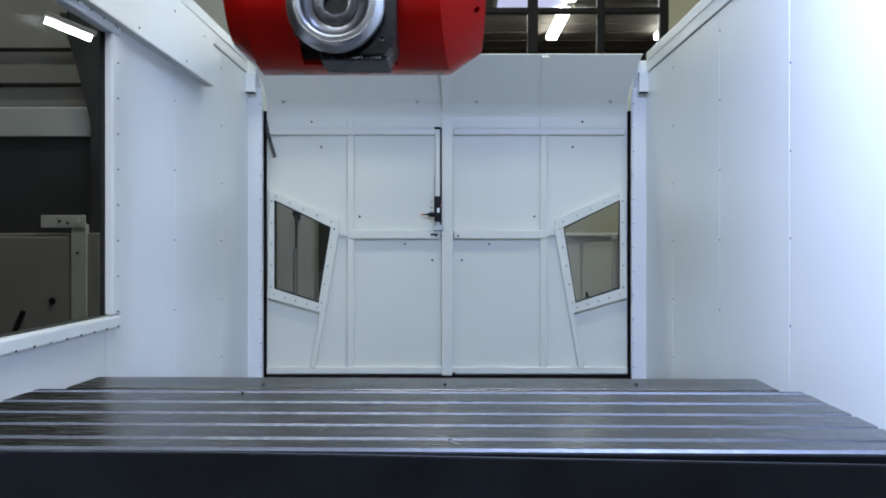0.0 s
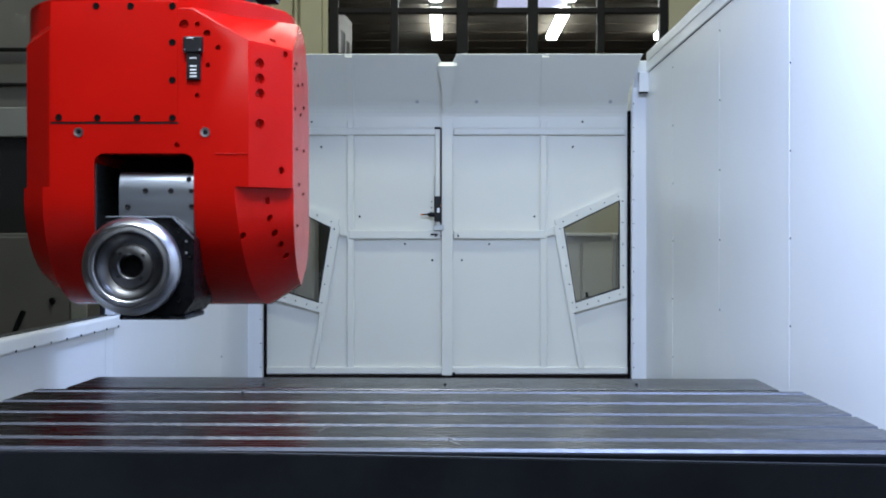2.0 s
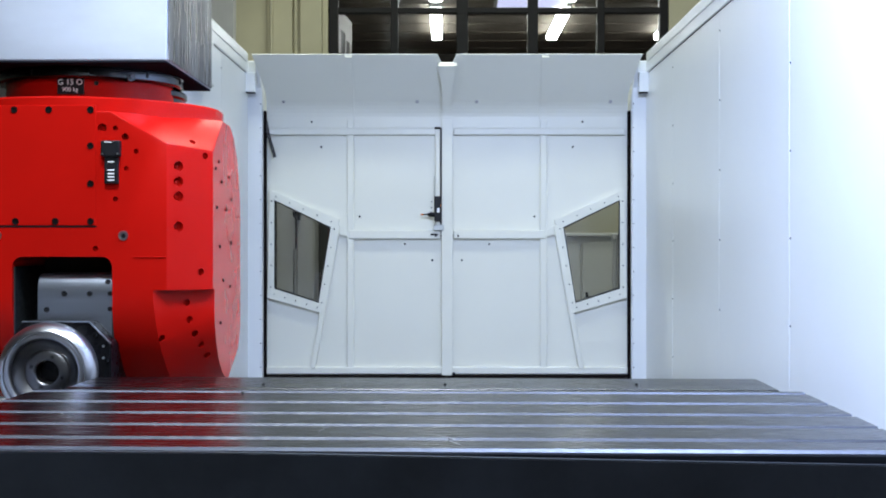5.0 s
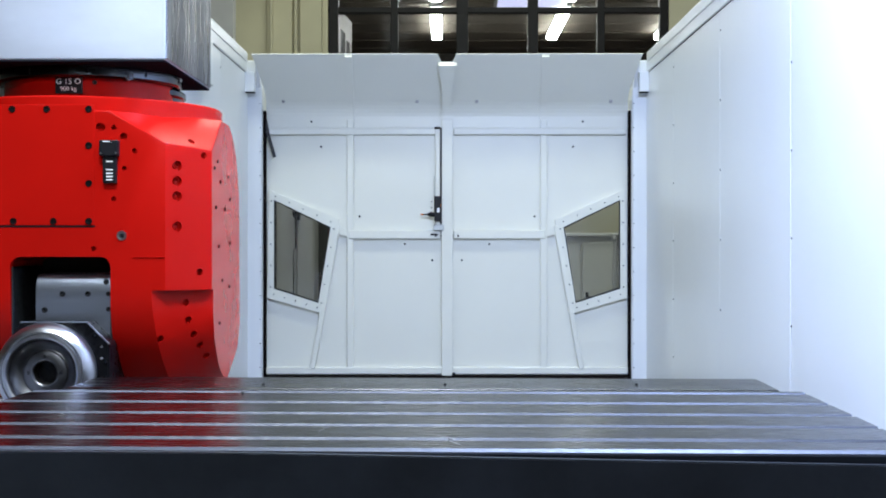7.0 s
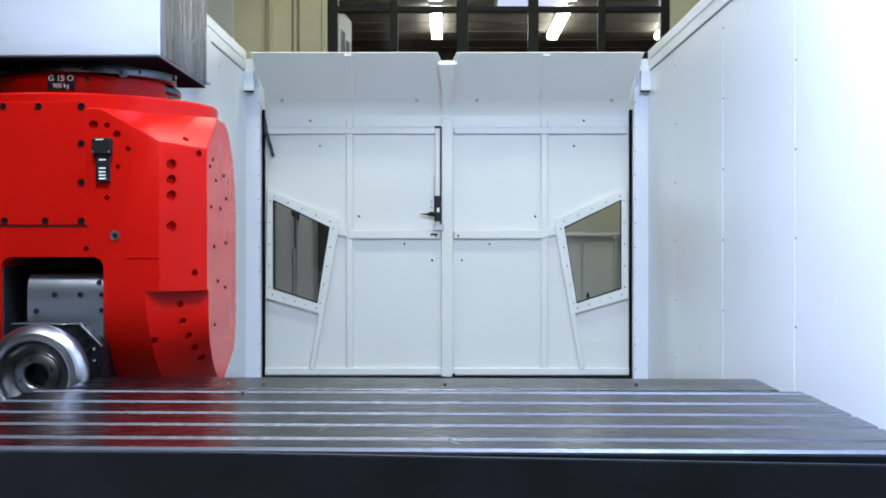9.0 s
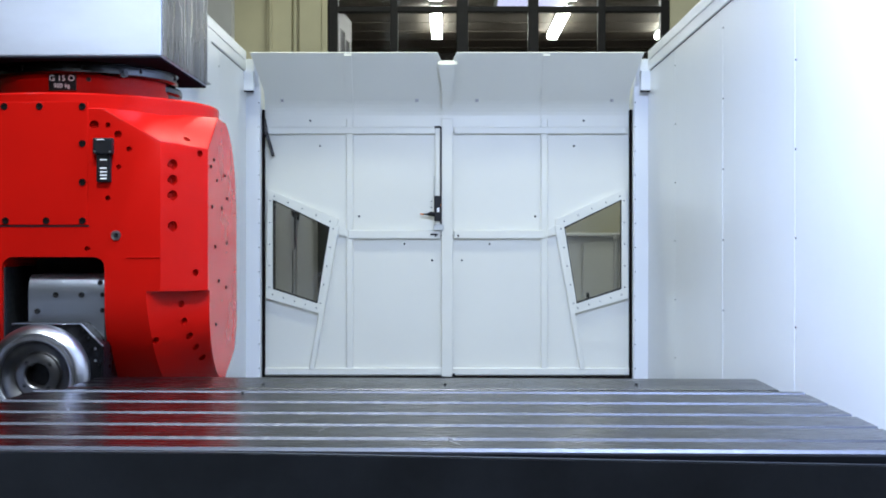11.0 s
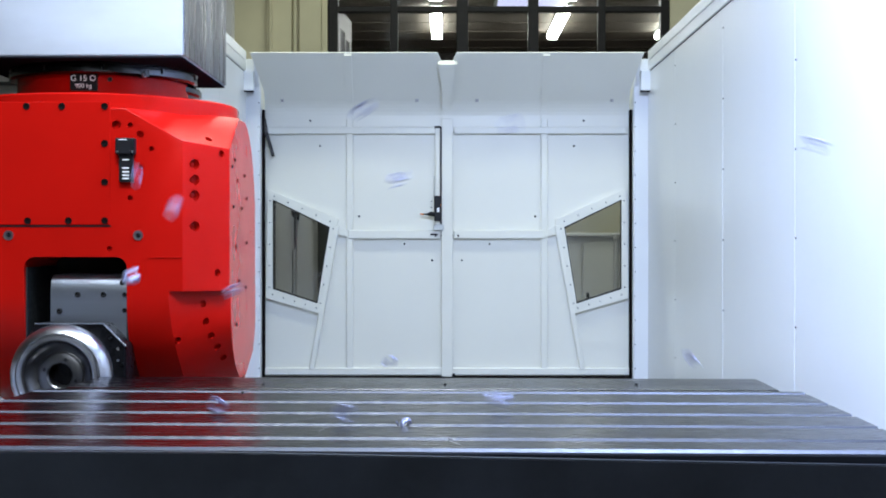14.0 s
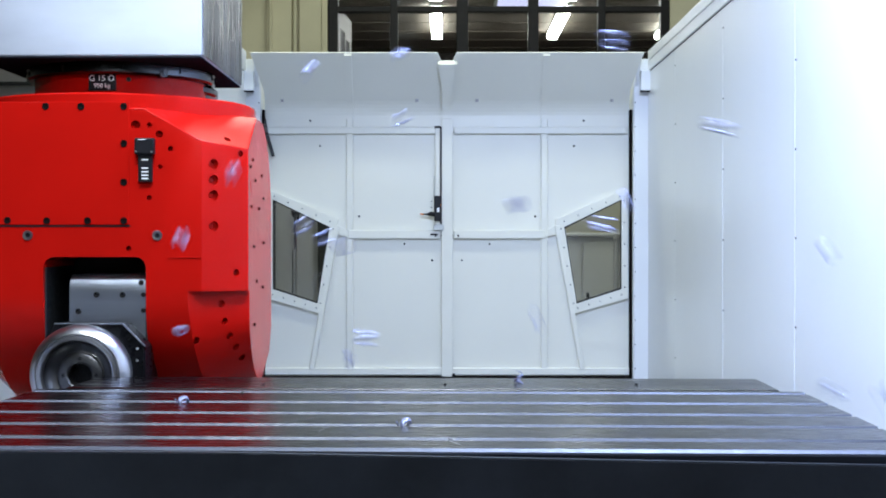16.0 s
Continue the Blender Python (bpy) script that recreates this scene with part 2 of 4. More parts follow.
    # pale leaf drawn in grey enamel, the weak light put into its colour
    part("leaf", sheet([(0, 0), (1.1, 0), (1.1, 2.05), (0, 2.05)], [[(0.16, 0.25), (0.52, 0.25), (0.52, 1.8), (0.16, 1.8)], [(0.62, 0.25), (0.92, 0.25), (0.92, 1.72), (0.62, 1.72)]], lambda u, v, w: (w - 0.02, u, v), 0.04), CABINET, door)
    for u0, u1, z1 in ((0.16, 0.52, 1.8), (0.62, 0.92, 1.72)):
        part("pane", box(-0.004, 0.004, u0, u1, 0.25, z1), BLACK, door)
    part("handle", moved(lathe([(0, 0), (0.015, 0), (0.015, 0.12), (0, 0.12)], 8), pose(0.05, 0.95, 1.0, 0, 0, 0)), BLACK, door)
    tagged(door, "office door with dark panes standing open, greyed for weak light", "door", kind="structure")


def side_walls():
    for s, name in ((1, "wall_right"), (-1, "wall_left")):
        seams = [-2.0, -0.23, 1.04, 2.31, 3.585, 4.86, 6.13, 7.41, 8.42]
        wall = empty(name, pose(s * XW, 0, 0))
        tagged(wall, "white enamelled sheet-steel enclosure wall in bolted panels" if s > 0 else "white enclosure wall of bolted panels with a large window", "wall", kind="structure")
        for a, b in zip(seams, seams[1:]):
            if s < 0 and b <= 5.0:
                lows = [(a, b, 0.0, 0.655), (a, b, 1.88, 2.12)]
            else:
                lows = [(a, b, 0.0, 2.12)]
            if s < 0 and a > 4.8 and a < 5.0:
                lows = [(4.98, b, 0.0, 2.12), (a, 4.98, 0.0, 0.655), (a, 4.98, 1.88, 2.12)]
            for p, q, z0, z1 in lows:
                part("wall_panel", box(min(0, s * 0.05), max(0, s * 0.05), p + 0.001, q - 0.001, z0, z1, 0.003), WHITE, wall)
        for y in seams[1:-1]:
            if s < 0 and y < 5.2:
                continue
            part("joint_strip", box(min(0.002 * s, -0.0007 * s), max(0.002 * s, -0.0007 * s), y - 0.004, y + 0.004, 0.05, 2.09), WHITE, wall)
            for k in range(6):
                part("screw", moved(screw_mesh(0.0045), pose(-0.001 * s, y - 0.022, 0.3 + 0.34 * k, 0, 0, 90 * -s)), DARK, wall)
        # square tube along the top
        part("top_rail", box(min(-0.007 * s, 0.09 * s), max(-0.007 * s, 0.09 * s), -2.0, 8.36, 2.10, 2.235, 0.006), WHITE, wall)
        part("rail_end", box(min(-0.062 * s, 0.06 * s), max(-0.062 * s, 0.06 * s), 8.30, 8.36, 1.968, 2.0995, 0.004), WHITE, wall)
        part("rail_end_gap", box(min(-0.061 * s, 0.0), max(-0.061 * s, 0.0), 8.302, 8.358, 1.964, 1.9675), HOLE, wall)
        part("door_post", box(min(-0.096 * s, 0.06 * s), max(-0.096 * s, 0.06 * s), 8.40, 8.60, 0.0, 2.19, 0.012), WHITE, wall)
        part("cheek_plate", sheet([(8.43, 1.84), (8.55, 1.84), (8.55, 2.21), (8.25, 2.21), (8.25, 2.19), (8.43, 1.97)], [], lambda u, v, w: (-0.088 * s + w * s, u, v), 0.02), WHITE, wall)
        part("closing_plate", box(min(-0.13 * s, 0.01 * s), max(-0.13 * s, 0.01 * s), 8.605, 8.62, 1.75, 2.205, 0.002), WHITE, wall)
        part("door_seal", box(min(-0.113 * s, -0.094 * s), max(-0.113 * s, -0.094 * s), 8.455, 8.60, 0.0, 1.86, 0.002), HOLE, wall)
        part("rail_gap", box(min(-0.0015 * s, 0.01 * s), max(-0.0015 * s, 0.01 * s), -2.0, 8.29, 2.0955, 2.0985), HOLE, wall)
        part("rail_bead", box(min(-0.011 * s, -0.005 * s), max(-0.011 * s, -0.005 * s), -2.0, 8.3, 2.168, 2.176, 0.002), WHITE, wall)
        for k in range(12):
            part("screw", moved(screw_mesh(0.004), pose(-0.085 * s, 8.399, 0.14 + 0.16 * k)), DARK, wall)
    # never in view; kept dark to cut the light bounced onto the head
    tagged(part("wall_camera_end", box(-1.4, 1.4, -2.1, -2.0, 0, 2.2), CHARCOAL), "unseen dark end wall added behind the camera", "wall", kind="structure")


def left_window():
    w = empty("window_1", pose(-XW, 0, 0))
    tagged(w, "large framed safety window in the white enclosure wall", "window", kind="structure")
    z0, z1, y1, y0 = 0.657, 1.865, 4.985, -0.23
    f, fv = 0.10, 0.118
    for a in ((y0, y1, z0 - 0.033, z0 + 0.021), (y0, y1, z1 - f + 0.02, z1 + 0.02), (y1 - fv, y1 + 0.008, z0 + 0.0215, z1 - 0.0805)):
        part("window_frame", box(-0.02, 0.03, a[0], a[1], a[2], a[3], 0.01), WHITE, w)
    part("gasket", box(-0.022, -0.002, y1 - fv - 0.008, y1 - fv + 0.002, z0 + 0.022, z1 - 0.081), RUBBER, w)
    part("gasket", box(-0.025, 0.006, y0, y1 - fv, z0 + 0.018, z0 + 0.026), RUBBER, w)
    p = part("pane", box(-0.018, -0.008, y0, y1 - fv, z0 + 0.01, z1 - 0.04), THICK_GLASS, w)
    p.visible_shadow = False
    for k in range(9):
        part("screw", moved(screw_mesh(0.0042), pose(0.031, y1 - 0.055, z0 + 0.035 + 0.14 * k, 0, 0, 90)), DARK, w)
    for k in range(12):
        part("screw", moved(screw_mesh(0.0042), pose(0.031, y1 - 0.05 - 0.17 * k, z0 - 0.024, 0, 0, 90)), DARK, w)
        part("screw", moved(screw_mesh(0.0042), pose(0.031, y1 - 0.09 - 0.17 * k, z1 - 0.052, 0, 0, 90)), DARK, w)
    cover = part("track_cover", box(-XW, -XW + 0.062, -2.0, 6.82, 1.818, 2.098, 0.004), WHITE)
    tagged(cover, "white sheet-steel track cover along the top of the wall", "cover", kind="structure")
    for k in range(9):
        part("screw", moved(screw_mesh(0.0045), pose(-XW + 0.0625, 6.55 - 0.72 * k, 2.045, 0, 0, 90)), DARK, cover)
        part("screw", moved(screw_mesh(0.0045), pose(-XW + 0.0625, 6.1 - 0.95 * k, 1.85, 0, 0, 90)), DARK, cover)
    part("hem", box(-XW + 0.02, -XW + 0.0635, -2.0, 6.816, 1.8165, 1.8235, 0.001), CAB_LIGHT, cover)


def lean(v, off=0.0):
    """Where the bent top of the door runs: v 0..1 from the bend's start to the rim, off metres outside its face."""
    y, z, a, n = 0.0, 1.80, 0.0, 60
    for k in range(round(v * n)):
        length = 0.498 / n
        a = radians(40) * min(max((k + 0.5) * length - 0.02, 0) / 0.12, 1.0)
        y, z = y - math.sin(a) * length, z + math.cos(a) * length
    return y + off * math.cos(a), z + off * math.sin(a)


def canopy(stations, off, thick):
    """A strip along that bend from (v, x0, x1) stations."""
    vs = sorted(set([k / 20 for k in range(21) if stations[0][0] <= k / 20 <= stations[-1][0]] + [st[0] for st in stations]))
    b, rows = bmesh.new(), []
    for v in vs:
        x0, x1 = (np.interp(v, [st[0] for st in stations], [st[k] for st in stations]) for k in (1, 2))
        (ya, za), (yb, zb) = lean(v, off), lean(v, off + thick)
        rows.append([b.verts.new((x0, ya, za)), b.verts.new((x1, ya, za)), b.verts.new((x1, yb, zb)), b.verts.new((x0, yb, zb))])
    for p, q in zip(rows, rows[1:]):
        for j in range(4):
            b.faces.new((p[j], p[(j + 1) % 4], q[(j + 1) % 4], q[j]))
    b.faces.new(rows[0])
    b.faces.new(rows[-1])
    return b


def door_leaf(s):
    """One leaf of the folding double door; s = -1 the leaf beside the milling head, 1 the other."""
    d = empty("door_1" if s < 0 else "door_2", pose(0, YD, 0))
    tagged(d, "white ribbed sheet-steel door leaf with a slanted corner window", "door", kind="structure")
    X = lambda x: s * x
    edge = 1.217
    glass = [(X(1.165), 1.262), (X(0.782), 1.078), (X(0.865), 0.566), (X(1.165), 0.662)]
    part("door_panel", sheet([(X(0.002), 0.08), (X(edge), 0.08), (X(edge), 1.80), (X(0.002), 1.80)], [glass], flat_y(0), 0.03), WHITE_D, d)
    # canopy that bends inward at the top
    part("canopy_panel", canopy([(0.0, X(0.0), X(edge)), (0.42, X(0.0), X(edge)), (0.87, X(0.0), X(edge + 0.045)), (0.872, X(0.036), X(edge + 0.046)), (1.0, X(0.062), X(edge + 0.062))], 0.0, 0.006), WHITE_D, d)
    part("rib", canopy([(0.0, X(0.627), X(0.673)), (0.98, X(0.622), X(0.668))], -0.022, 0.026), WHITE_D, d)
    rib = lambda p, q, wd, dep=0.032: part("rib", bar2d((X(p[0]), p[1]), (X(q[0]), q[1]), wd, -dep, dep + 0.002), WHITE_D, d)
    rib((0.045, 1.722), (1.2, 1.722), 0.046)
    rib((0.65, 1.74), (0.65, 1.803), 0.046, 0.022)
    rib((0.045, 1.028), (0.66, 1.028), 0.058, 0.034)
    rib((0.65, 0.12), (0.65, 1.70), 0.046, 0.028)
    rib((0.0, 0.112), (edge, 0.112), 0.048, 0.03)
    # window frame
    mid = Vector((sum(p[0] for p in glass) / 4, sum(p[1] for p in glass) / 4))
    grown = []
    for p in glass:
        v = Vector(p)
        grown.append(tuple(v + (v - mid).normalized() * 0.075))
    wf_bm = sheet(grown, [glass], flat_y(-0.034), 0.034)
    bmesh.ops.dissolve_limit(wf_bm, angle_limit=radians(0.5), verts=wf_bm.verts[:], edges=wf_bm.edges[:])
    wf = part("window_frame", wf_bm, WHITE_D, d)
    inner = [tuple(Vector(p) + (mid - Vector(p)).normalized() * 0.012) for p in glass]
    part("gasket", sheet(glass, [inner], flat_y(-0.02), 0.02), RUBBER, wf)
    pane = part("pane", sheet(glass, [], flat_y(0.008), 0.006), GLASS, wf)
    pane.visible_shadow = False
    for i in range(4):
        a, b = Vector(grown[i]), Vector(grown[(i + 1) % 4])
        a2, b2 = Vector(glass[i]), Vector(glass[(i + 1) % 4])
        for k in range(5):
            q = ((a + a2) / 2).lerp((b + b2) / 2, (k + 0.3) / 4.6)
            part("screw", moved(screw_mesh(0.0048), pose(q.x, -0.036, q.y)), DARK, wf)
    rib((0.735, 1.09), (0.905, 0.125), 0.036, 0.036)
    part("gusset", sheet([(X(0.74), 1.10), (X(0.66), 1.05), (X(0.66), 1.01), (X(0.735), 1.03)], [], flat_y(-0.026), 0.03), WHITE_D, d)
    for x, z in ((0.1, 0.855), (0.285, 0.965), (0.59, 1.15), (0.85, 1.62), (0.915, 1.79), (0.075, 1.02), (0.035, 1.02)):
        part("screw", moved(screw_mesh(0.007), pose(X(x), -0.003 if z != 1.02 else -0.037, z)), DARK, d)
    for x in (0.2, 1.1):
        part("hook_plate", moved(box(-0.011, 0.011, -0.01, 0.004, -0.011, 0.011, 0.003), pose(X(x), -0.03, 1.925, 30)), CAB_MID, d)
        part("hook_bore", moved(lathe([(0, -0.013), (0.0035, -0.013), (0.0035, 0.0)], 12), pose(X(x), -0.03, 1.925, 30)), HOLE if s < 0 and x > 1 else CAB_MID, d)
    return d


def doors():
    left, right = door_leaf(-1), door_leaf(1)
    # central astragal on the second leaf, splayed where it meets the canopy
    part("astragal", box(-0.036, 0.038, -0.05, 0.0, 0.08, 1.80, 0.003), WHITE_D, right)
    part("astragal_head", canopy([(0.0, -0.036, 0.038), (0.62, -0.036, 0.038), (0.80, -0.058, 0.064), (0.88, -0.06, 0.066)], -0.05, 0.048), WHITE_D, right)
    part("edge_bar", box(-0.078, -0.0465, -0.05, 0.0, 1.09, 1.735, 0.004), WHITE_D, left)
    part("seal_strip", box(-0.0462, -0.034, -0.054, 0.002, 1.08, 1.745), RUBBER, left)
    lock = part("lock", box(-0.085, -0.038, -0.075, -0.037, 1.115, 1.285, 0.004), BLACK, left, "black door lock")
    part("lever", moved(lathe([(0, 0), (0.004, 0), (0.006, 0.03), (0.015, 0.05), (0.015, 0.09), (0, 0.09)], 10), pose(-0.165, -0.06, 1.162, 0, 0, -90)), BLACK, lock)
    part("lever_tip", moved(lathe([(0, 0), (0.006, 0), (0.006, 0.02), (0, 0.02)], 8), pose(-0.178, -0.06, 1.162, 0, 0, -90)), ORANGE, lock)
    part("lock_label", box(-0.066, -0.05, -0.0765, -0.0745, 1.175, 1.205), PRINT, lock)
    part("lock_lamp", box(-0.044, -0.04, -0.0765, -0.0745, 1.222, 1.23), ORANGE, lock)
    part("lock_cap", box(-0.083, -0.045, -0.06, -0.049, 1.735, 1.75, 0.002), BLACK, left)
    part("guide_bar", box(-0.088, -0.079, -0.03, 0.0, 1.20, 1.42, 0.002), CAB_LIGHT, left)
    for z in (1.18, 1.21, 1.25):
        part("screw", moved(screw_mesh(0.0045), pose(-0.105, -0.002, z)), DARK, left)
    part("keeper", box(-0.09, -0.02, -0.06, -0.03, 1.055, 1.095, 0.004), CAB_LIGHT, left)
    part("slot", box(-0.11, -0.062, -0.042, -0.034, 1.022, 1.034), RUBBER, left)
    part("closer_rod", moved(box(-0.011, 0.011, -0.05, -0.03, 0, 0.16, 0.004), pose(-1.158, 0, 1.548, 0, -16, 0)), DARK, left)
    part("closer_arm", moved(box(-0.012, 0.012, -0.04, -0.02, 0, 0.12, 0.003), pose(-1.2, 0, 1.68, 0, -10, 0)), DARK, left)
    part("floor_bolt", moved(lathe([(0, 0), (0.012, 0), (0.012, 0.04), (0, 0.04)], 10), pose(0.045, -0.06, 0.09)), BLACK, right)
    tagged(part("door_sill", box(-1.24, 1.24, YD - 0.045, YD + 0.3, 0.0, 0.078, 0.004), HOLE), "black rubber door sill", "sill", kind="structure")


hall()
office()
side_walls()
left_window()
doors()

# ---------------------------------------------------------------- machine table


def machine_table():
    t = empty("machine_table", pose(-0.075, 2.39, 0, 0, 0, -1.7))
    tagged(t, "long planed steel machine table with T-slots", "machine table")
    top = 0.648
    xl, xr = -0.80, 0.805
    part("body", box(xl, xr, -0.505, 0.42, 0.18, top - 0.045, 0.004), CAST, t, "dark cast-iron table body")
    part("foot", box(xl + 0.1, xr - 0.1, -0.4, 0.4, 0.0, 0.18, 0.01), CAST, t)
    part("front_face", box(xl, xr, -0.509, -0.5045, 0.3, top - 0.006, 0.001), SHADOW_IRON, t)
    lip = lambda x: top - 0.003 - 0.0135 * (x + 0.30)
    plate = sheet([(xl - 0.3, 0.10), (xr + 0.03, 0.10), (xr + 0.03, lip(xr + 0.03)), (-0.25, lip(-0.25)), (xl - 0.3, top - 0.004)], [], flat_y(-0.522), 0.012)
    bmesh.ops.dissolve_limit(plate, angle_limit=radians(0.5), verts=plate.verts[:], edges=plate.edges[:])
    bmesh.ops.bevel(plate, geom=plate.edges[:], offset=0.0018, segments=2, affect="EDGES")
    part("front_plate", plate, CAST, t, "dark painted cover plate hung a little askew")
    # strips of the top between the slots, each with a light-catching chamfer towards the next slot
    cuts = [-0.507, -0.402, -0.252, -0.102, 0.058, 0.228]
    for i, (a, b) in enumerate(zip(cuts, cuts[1:] + [0.285])):
        mid, tip = (a + b) / 2, (0.10, -0.12, 0.06, -0.08, 0.12, -0.05)[i]
        part("slot_strip", box(xl, xr, a + 0.012 - mid, b - 0.014 - mid, top - 0.05, top, 0.002), TABLE, t, at=pose(0, mid, 0, tip))
        # chamfer widths set to fit the lit lines in the camera's view
        c = (0.0105, 0.006, 0.0055, 0.005, 0.005, 0.005)[i]
        fall = 0.0035 if i == 0 else c * 0.8
        edge = sheet([(a + 0.0115 - c, top - 0.03), (a + 0.0115, top - 0.03), (a + 0.0115, top + 0.0006), (a + 0.0105, top + 0.0006), (a + 0.0115 - c, top - fall)], [], lambda u, v, w: (w + xl + 0.002, u, v), xr - xl - 0.004)
        part("slot_edge", edge, TABLE_EDGE, t, "slot edge chamfered to catch the lamp light")
    part("slot_strip", box(xl + 0.05, xr - 0.04, 0.295, 0.52, top - 0.05, top, 0.004), TABLE, t)
    for x, y in ((0.475, 0.38), (0.06, 0.37), (-0.335, 0.36), (-0.35, 0.20)):
        part("stud", upright([(0, 0.004), (0.0025, 0.004), (0.0032, 0.003), (0.0032, -0.004)], 14), BLACK, t, smooth=True, at=pose(x, y, top))
    # worn streaks rubbed bright into the top
    for x, y, ln, wd, rz in ((0.085, -0.385, 0.05, 0.003, -55), (0.10, -0.44, 0.045, 0.003, -68), (-0.12, -0.30, 0.06, 0.002, 80)):
        part("worn_streak", box(-ln / 2, ln / 2, -wd / 2, wd / 2, 0.0, 0.0004), STEEL, t, at=pose(x, y, top + 0.0001, 0, 0, rz))
    part("back_rail", box(xl + 0.05, xr - 0.04, 0.30, 0.515, 0.25, top - 0.05, 0.004), CAST, t)
    return t


# ---------------------------------------------------------------- milling head
def milling_head():
    h = empty("milling_head", pose(-0.895, 3.05, 0.717))
    tagged(h, "red enamelled milling head on a bright steel ram", "milling head")
    c = Vector((-0.02, 0.325, 0))
    # ram
    part("ram", box(c.x - 0.28, 0.256, 0.03, 0.622, 0.763, 5.462, 0.004), RAM, h, "bright ground steel ram")
    # added plate that darkens the underside, where bare steel would mirror the red
    part("ram_underside_shade", box(c.x - 0.279, 0.2545, 0.0315, 0.6205, 0.7585, 0.7625, 0.001), SHADOW_IRON, h, "dark plate added for the shade under the ram")
    # thin added sheet, keeps this side darker than the front
    part("ram_side_sheet", box(0.2555, 0.2595, 0.036, 0.615, 0.766, 5.45, 0.0015), RAM_SIDE, h, "grey streaked sheet added to darken the ram's side")
    fl = part("flange", upright([(0.12, 0.764), (0.240, 0.764), (0.243, 0.762), (0.243, 0.756), (0.238, 0.754), (0.238, 0.748), (0.243, 0.746), (0.243, 0.733), (0.236, 0.728), (0.12, 0.727)], 72), FLANGE, h, "dark steel mounting ring", True, pose(c.x + 0.008, c.y, 0))
    for k in range(10):
        a = radians(-90 + 36 * k + 14)
        part("notch", box(-0.0015, 0.0015, -0.003, 0.003, 0.738, 0.75), BLACK, fl, at=pose(0.243 * math.cos(a), 0.243 * math.sin(a), 0, 0, 0, math.degrees(a) + 90))
    part("neck_ring", upright([(0.1, 0.7265), (0.236, 0.7265), (0.240, 0.722), (0.240, 0.710), (0.232, 0.704), (0.232, 0.65), (0.1, 0.65)], 72), FLANGE, h, "dark steel ring", True, pose(c.x + 0.006, c.y + 0.075, 0))
    neck = part("neck", upright([(0.1, 0.731), (0.218, 0.731), (0.222, 0.728), (0.222, 0.62), (0.1, 0.62)], 72), RED, h, "", True, pose(c.x + 0.006, c.y + 0.004, 0))
    # body: a side profile drawn along x, its corners planed off
    A, B, R, n = 0.34, 0.284, 0.27, 28
    prof = [(0.0, 0.65), (0.0, 0.172)]
    prof += [(A - A * math.cos(a), 0.172 - B * math.sin(a)) for a in (math.pi / 2 * k / n for k in range(1, n + 1))]
    prof += [(0.40, -0.112), (0.57, -0.02), (0.60, 0.07)]
    prof += [(0.33 + R * math.cos(a), 0.37 + R * math.sin(a)) for a in (math.pi / 2 * k / n for k in range(0, n))]
    prof += [(0.33, 0.65)]

    def lump(z_lo, z_hi, planes, bev=0.0):
        b = sheet(prof, [], lambda u, v, w: (-0.312 + w, u, v), 0.674)
        for co, no in [((0, 0, z_lo), (0, 0, -1)), ((0, 0, z_hi), (0, 0, 1)), ((0.362, 0.07, 0), (1, 0.03, 0))] + planes:
            g = bmesh.ops.bisect_plane(b, geom=b.verts[:] + b.edges[:] + b.faces[:], plane_co=co, plane_no=no, clear_outer=True, dist=1e-6)
            es = [e for e in g["geom_cut"] if isinstance(e, bmesh.types.BMEdge)]
            if es:
                bmesh.ops.edgenet_fill(b, edges=es)
        bmesh.ops.dissolve_limit(b, angle_limit=radians(0.5), verts=b.verts[:], edges=b.edges[:])
        bmesh.ops.recalc_face_normals(b, faces=b.faces[:])
        if bev:
            sharp = [e for e in b.edges if len(e.link_faces) == 2 and e.calc_face_angle(0) > radians(20) and max(abs(v.co.z - 0.192) for v in e.verts) > 1e-4]
            bmesh.ops.bevel(b, geom=sharp, offset=bev, segments=2, affect="EDGES", profile=0.5)
        return b

    left_c = ((-0.230, 0, 0), (-0.70, -0.71, 0))
    slope_at, slope_no = (0.262, 0, 0.554), tuple(Vector((0.575, -0.55, 1)).normalized())
    upper = lump(0.192, 0.634, [((0.262, 0, 0), (0.62, -0.78, 0)), left_c, (slope_at, slope_no), ((-0.25, 0, 0.56), (-0.6, -0.4, 0.69))], 0.003)
    def ring(b, x, k, dx=0.0, fade=0.0):
        """One cross-section of the lower housing, drawn in by k; the cone narrows towards the underside."""
        arc = [(math.pi / 2 * q / n, k * (1 - fade * q / n), x + dx * q / n) for q in range(0, n + 1)]
        ke, xe = arc[-1][1:]
        pts = [(x, k, 0.192)] + [(xa, A - (A - ka) * math.cos(a), 0.172 - (B - ka) * math.sin(a)) for a, ka, xa in arc]
        pts += [(xe, 0.40 - ke, -0.112 + ke), (xe, 0.55, -0.02 + ke * 0.5), (x, 0.60, 0.07), (x, 0.60, 0.192)]
        return [b.verts.new((px - (0.03 * (py - 0.07) if x > 0.3 else 0), py, pz)) for px, py, pz in pts]

    lower = bmesh.new()
    rings = [ring(lower, -0.312, 0.06), ring(lower, -0.246, 0.0), ring(lower, 0.228, 0.0, 0.04), ring(lower, 0.362, 0.104, 0.0, 0.5)]
    for p, q in zip(rings, rings[1:]):
        for i in range(len(p)):
            j = (i + 1) % len(p)
            lower.faces.new((p[i], p[j], q[j], q[i]))
    lower.faces.new(rings[0])
    lower.faces.new(rings[-1])
    top_half, body = part("top_half", upper, RED, smooth=True), part("body", lower, RED, smooth=True)
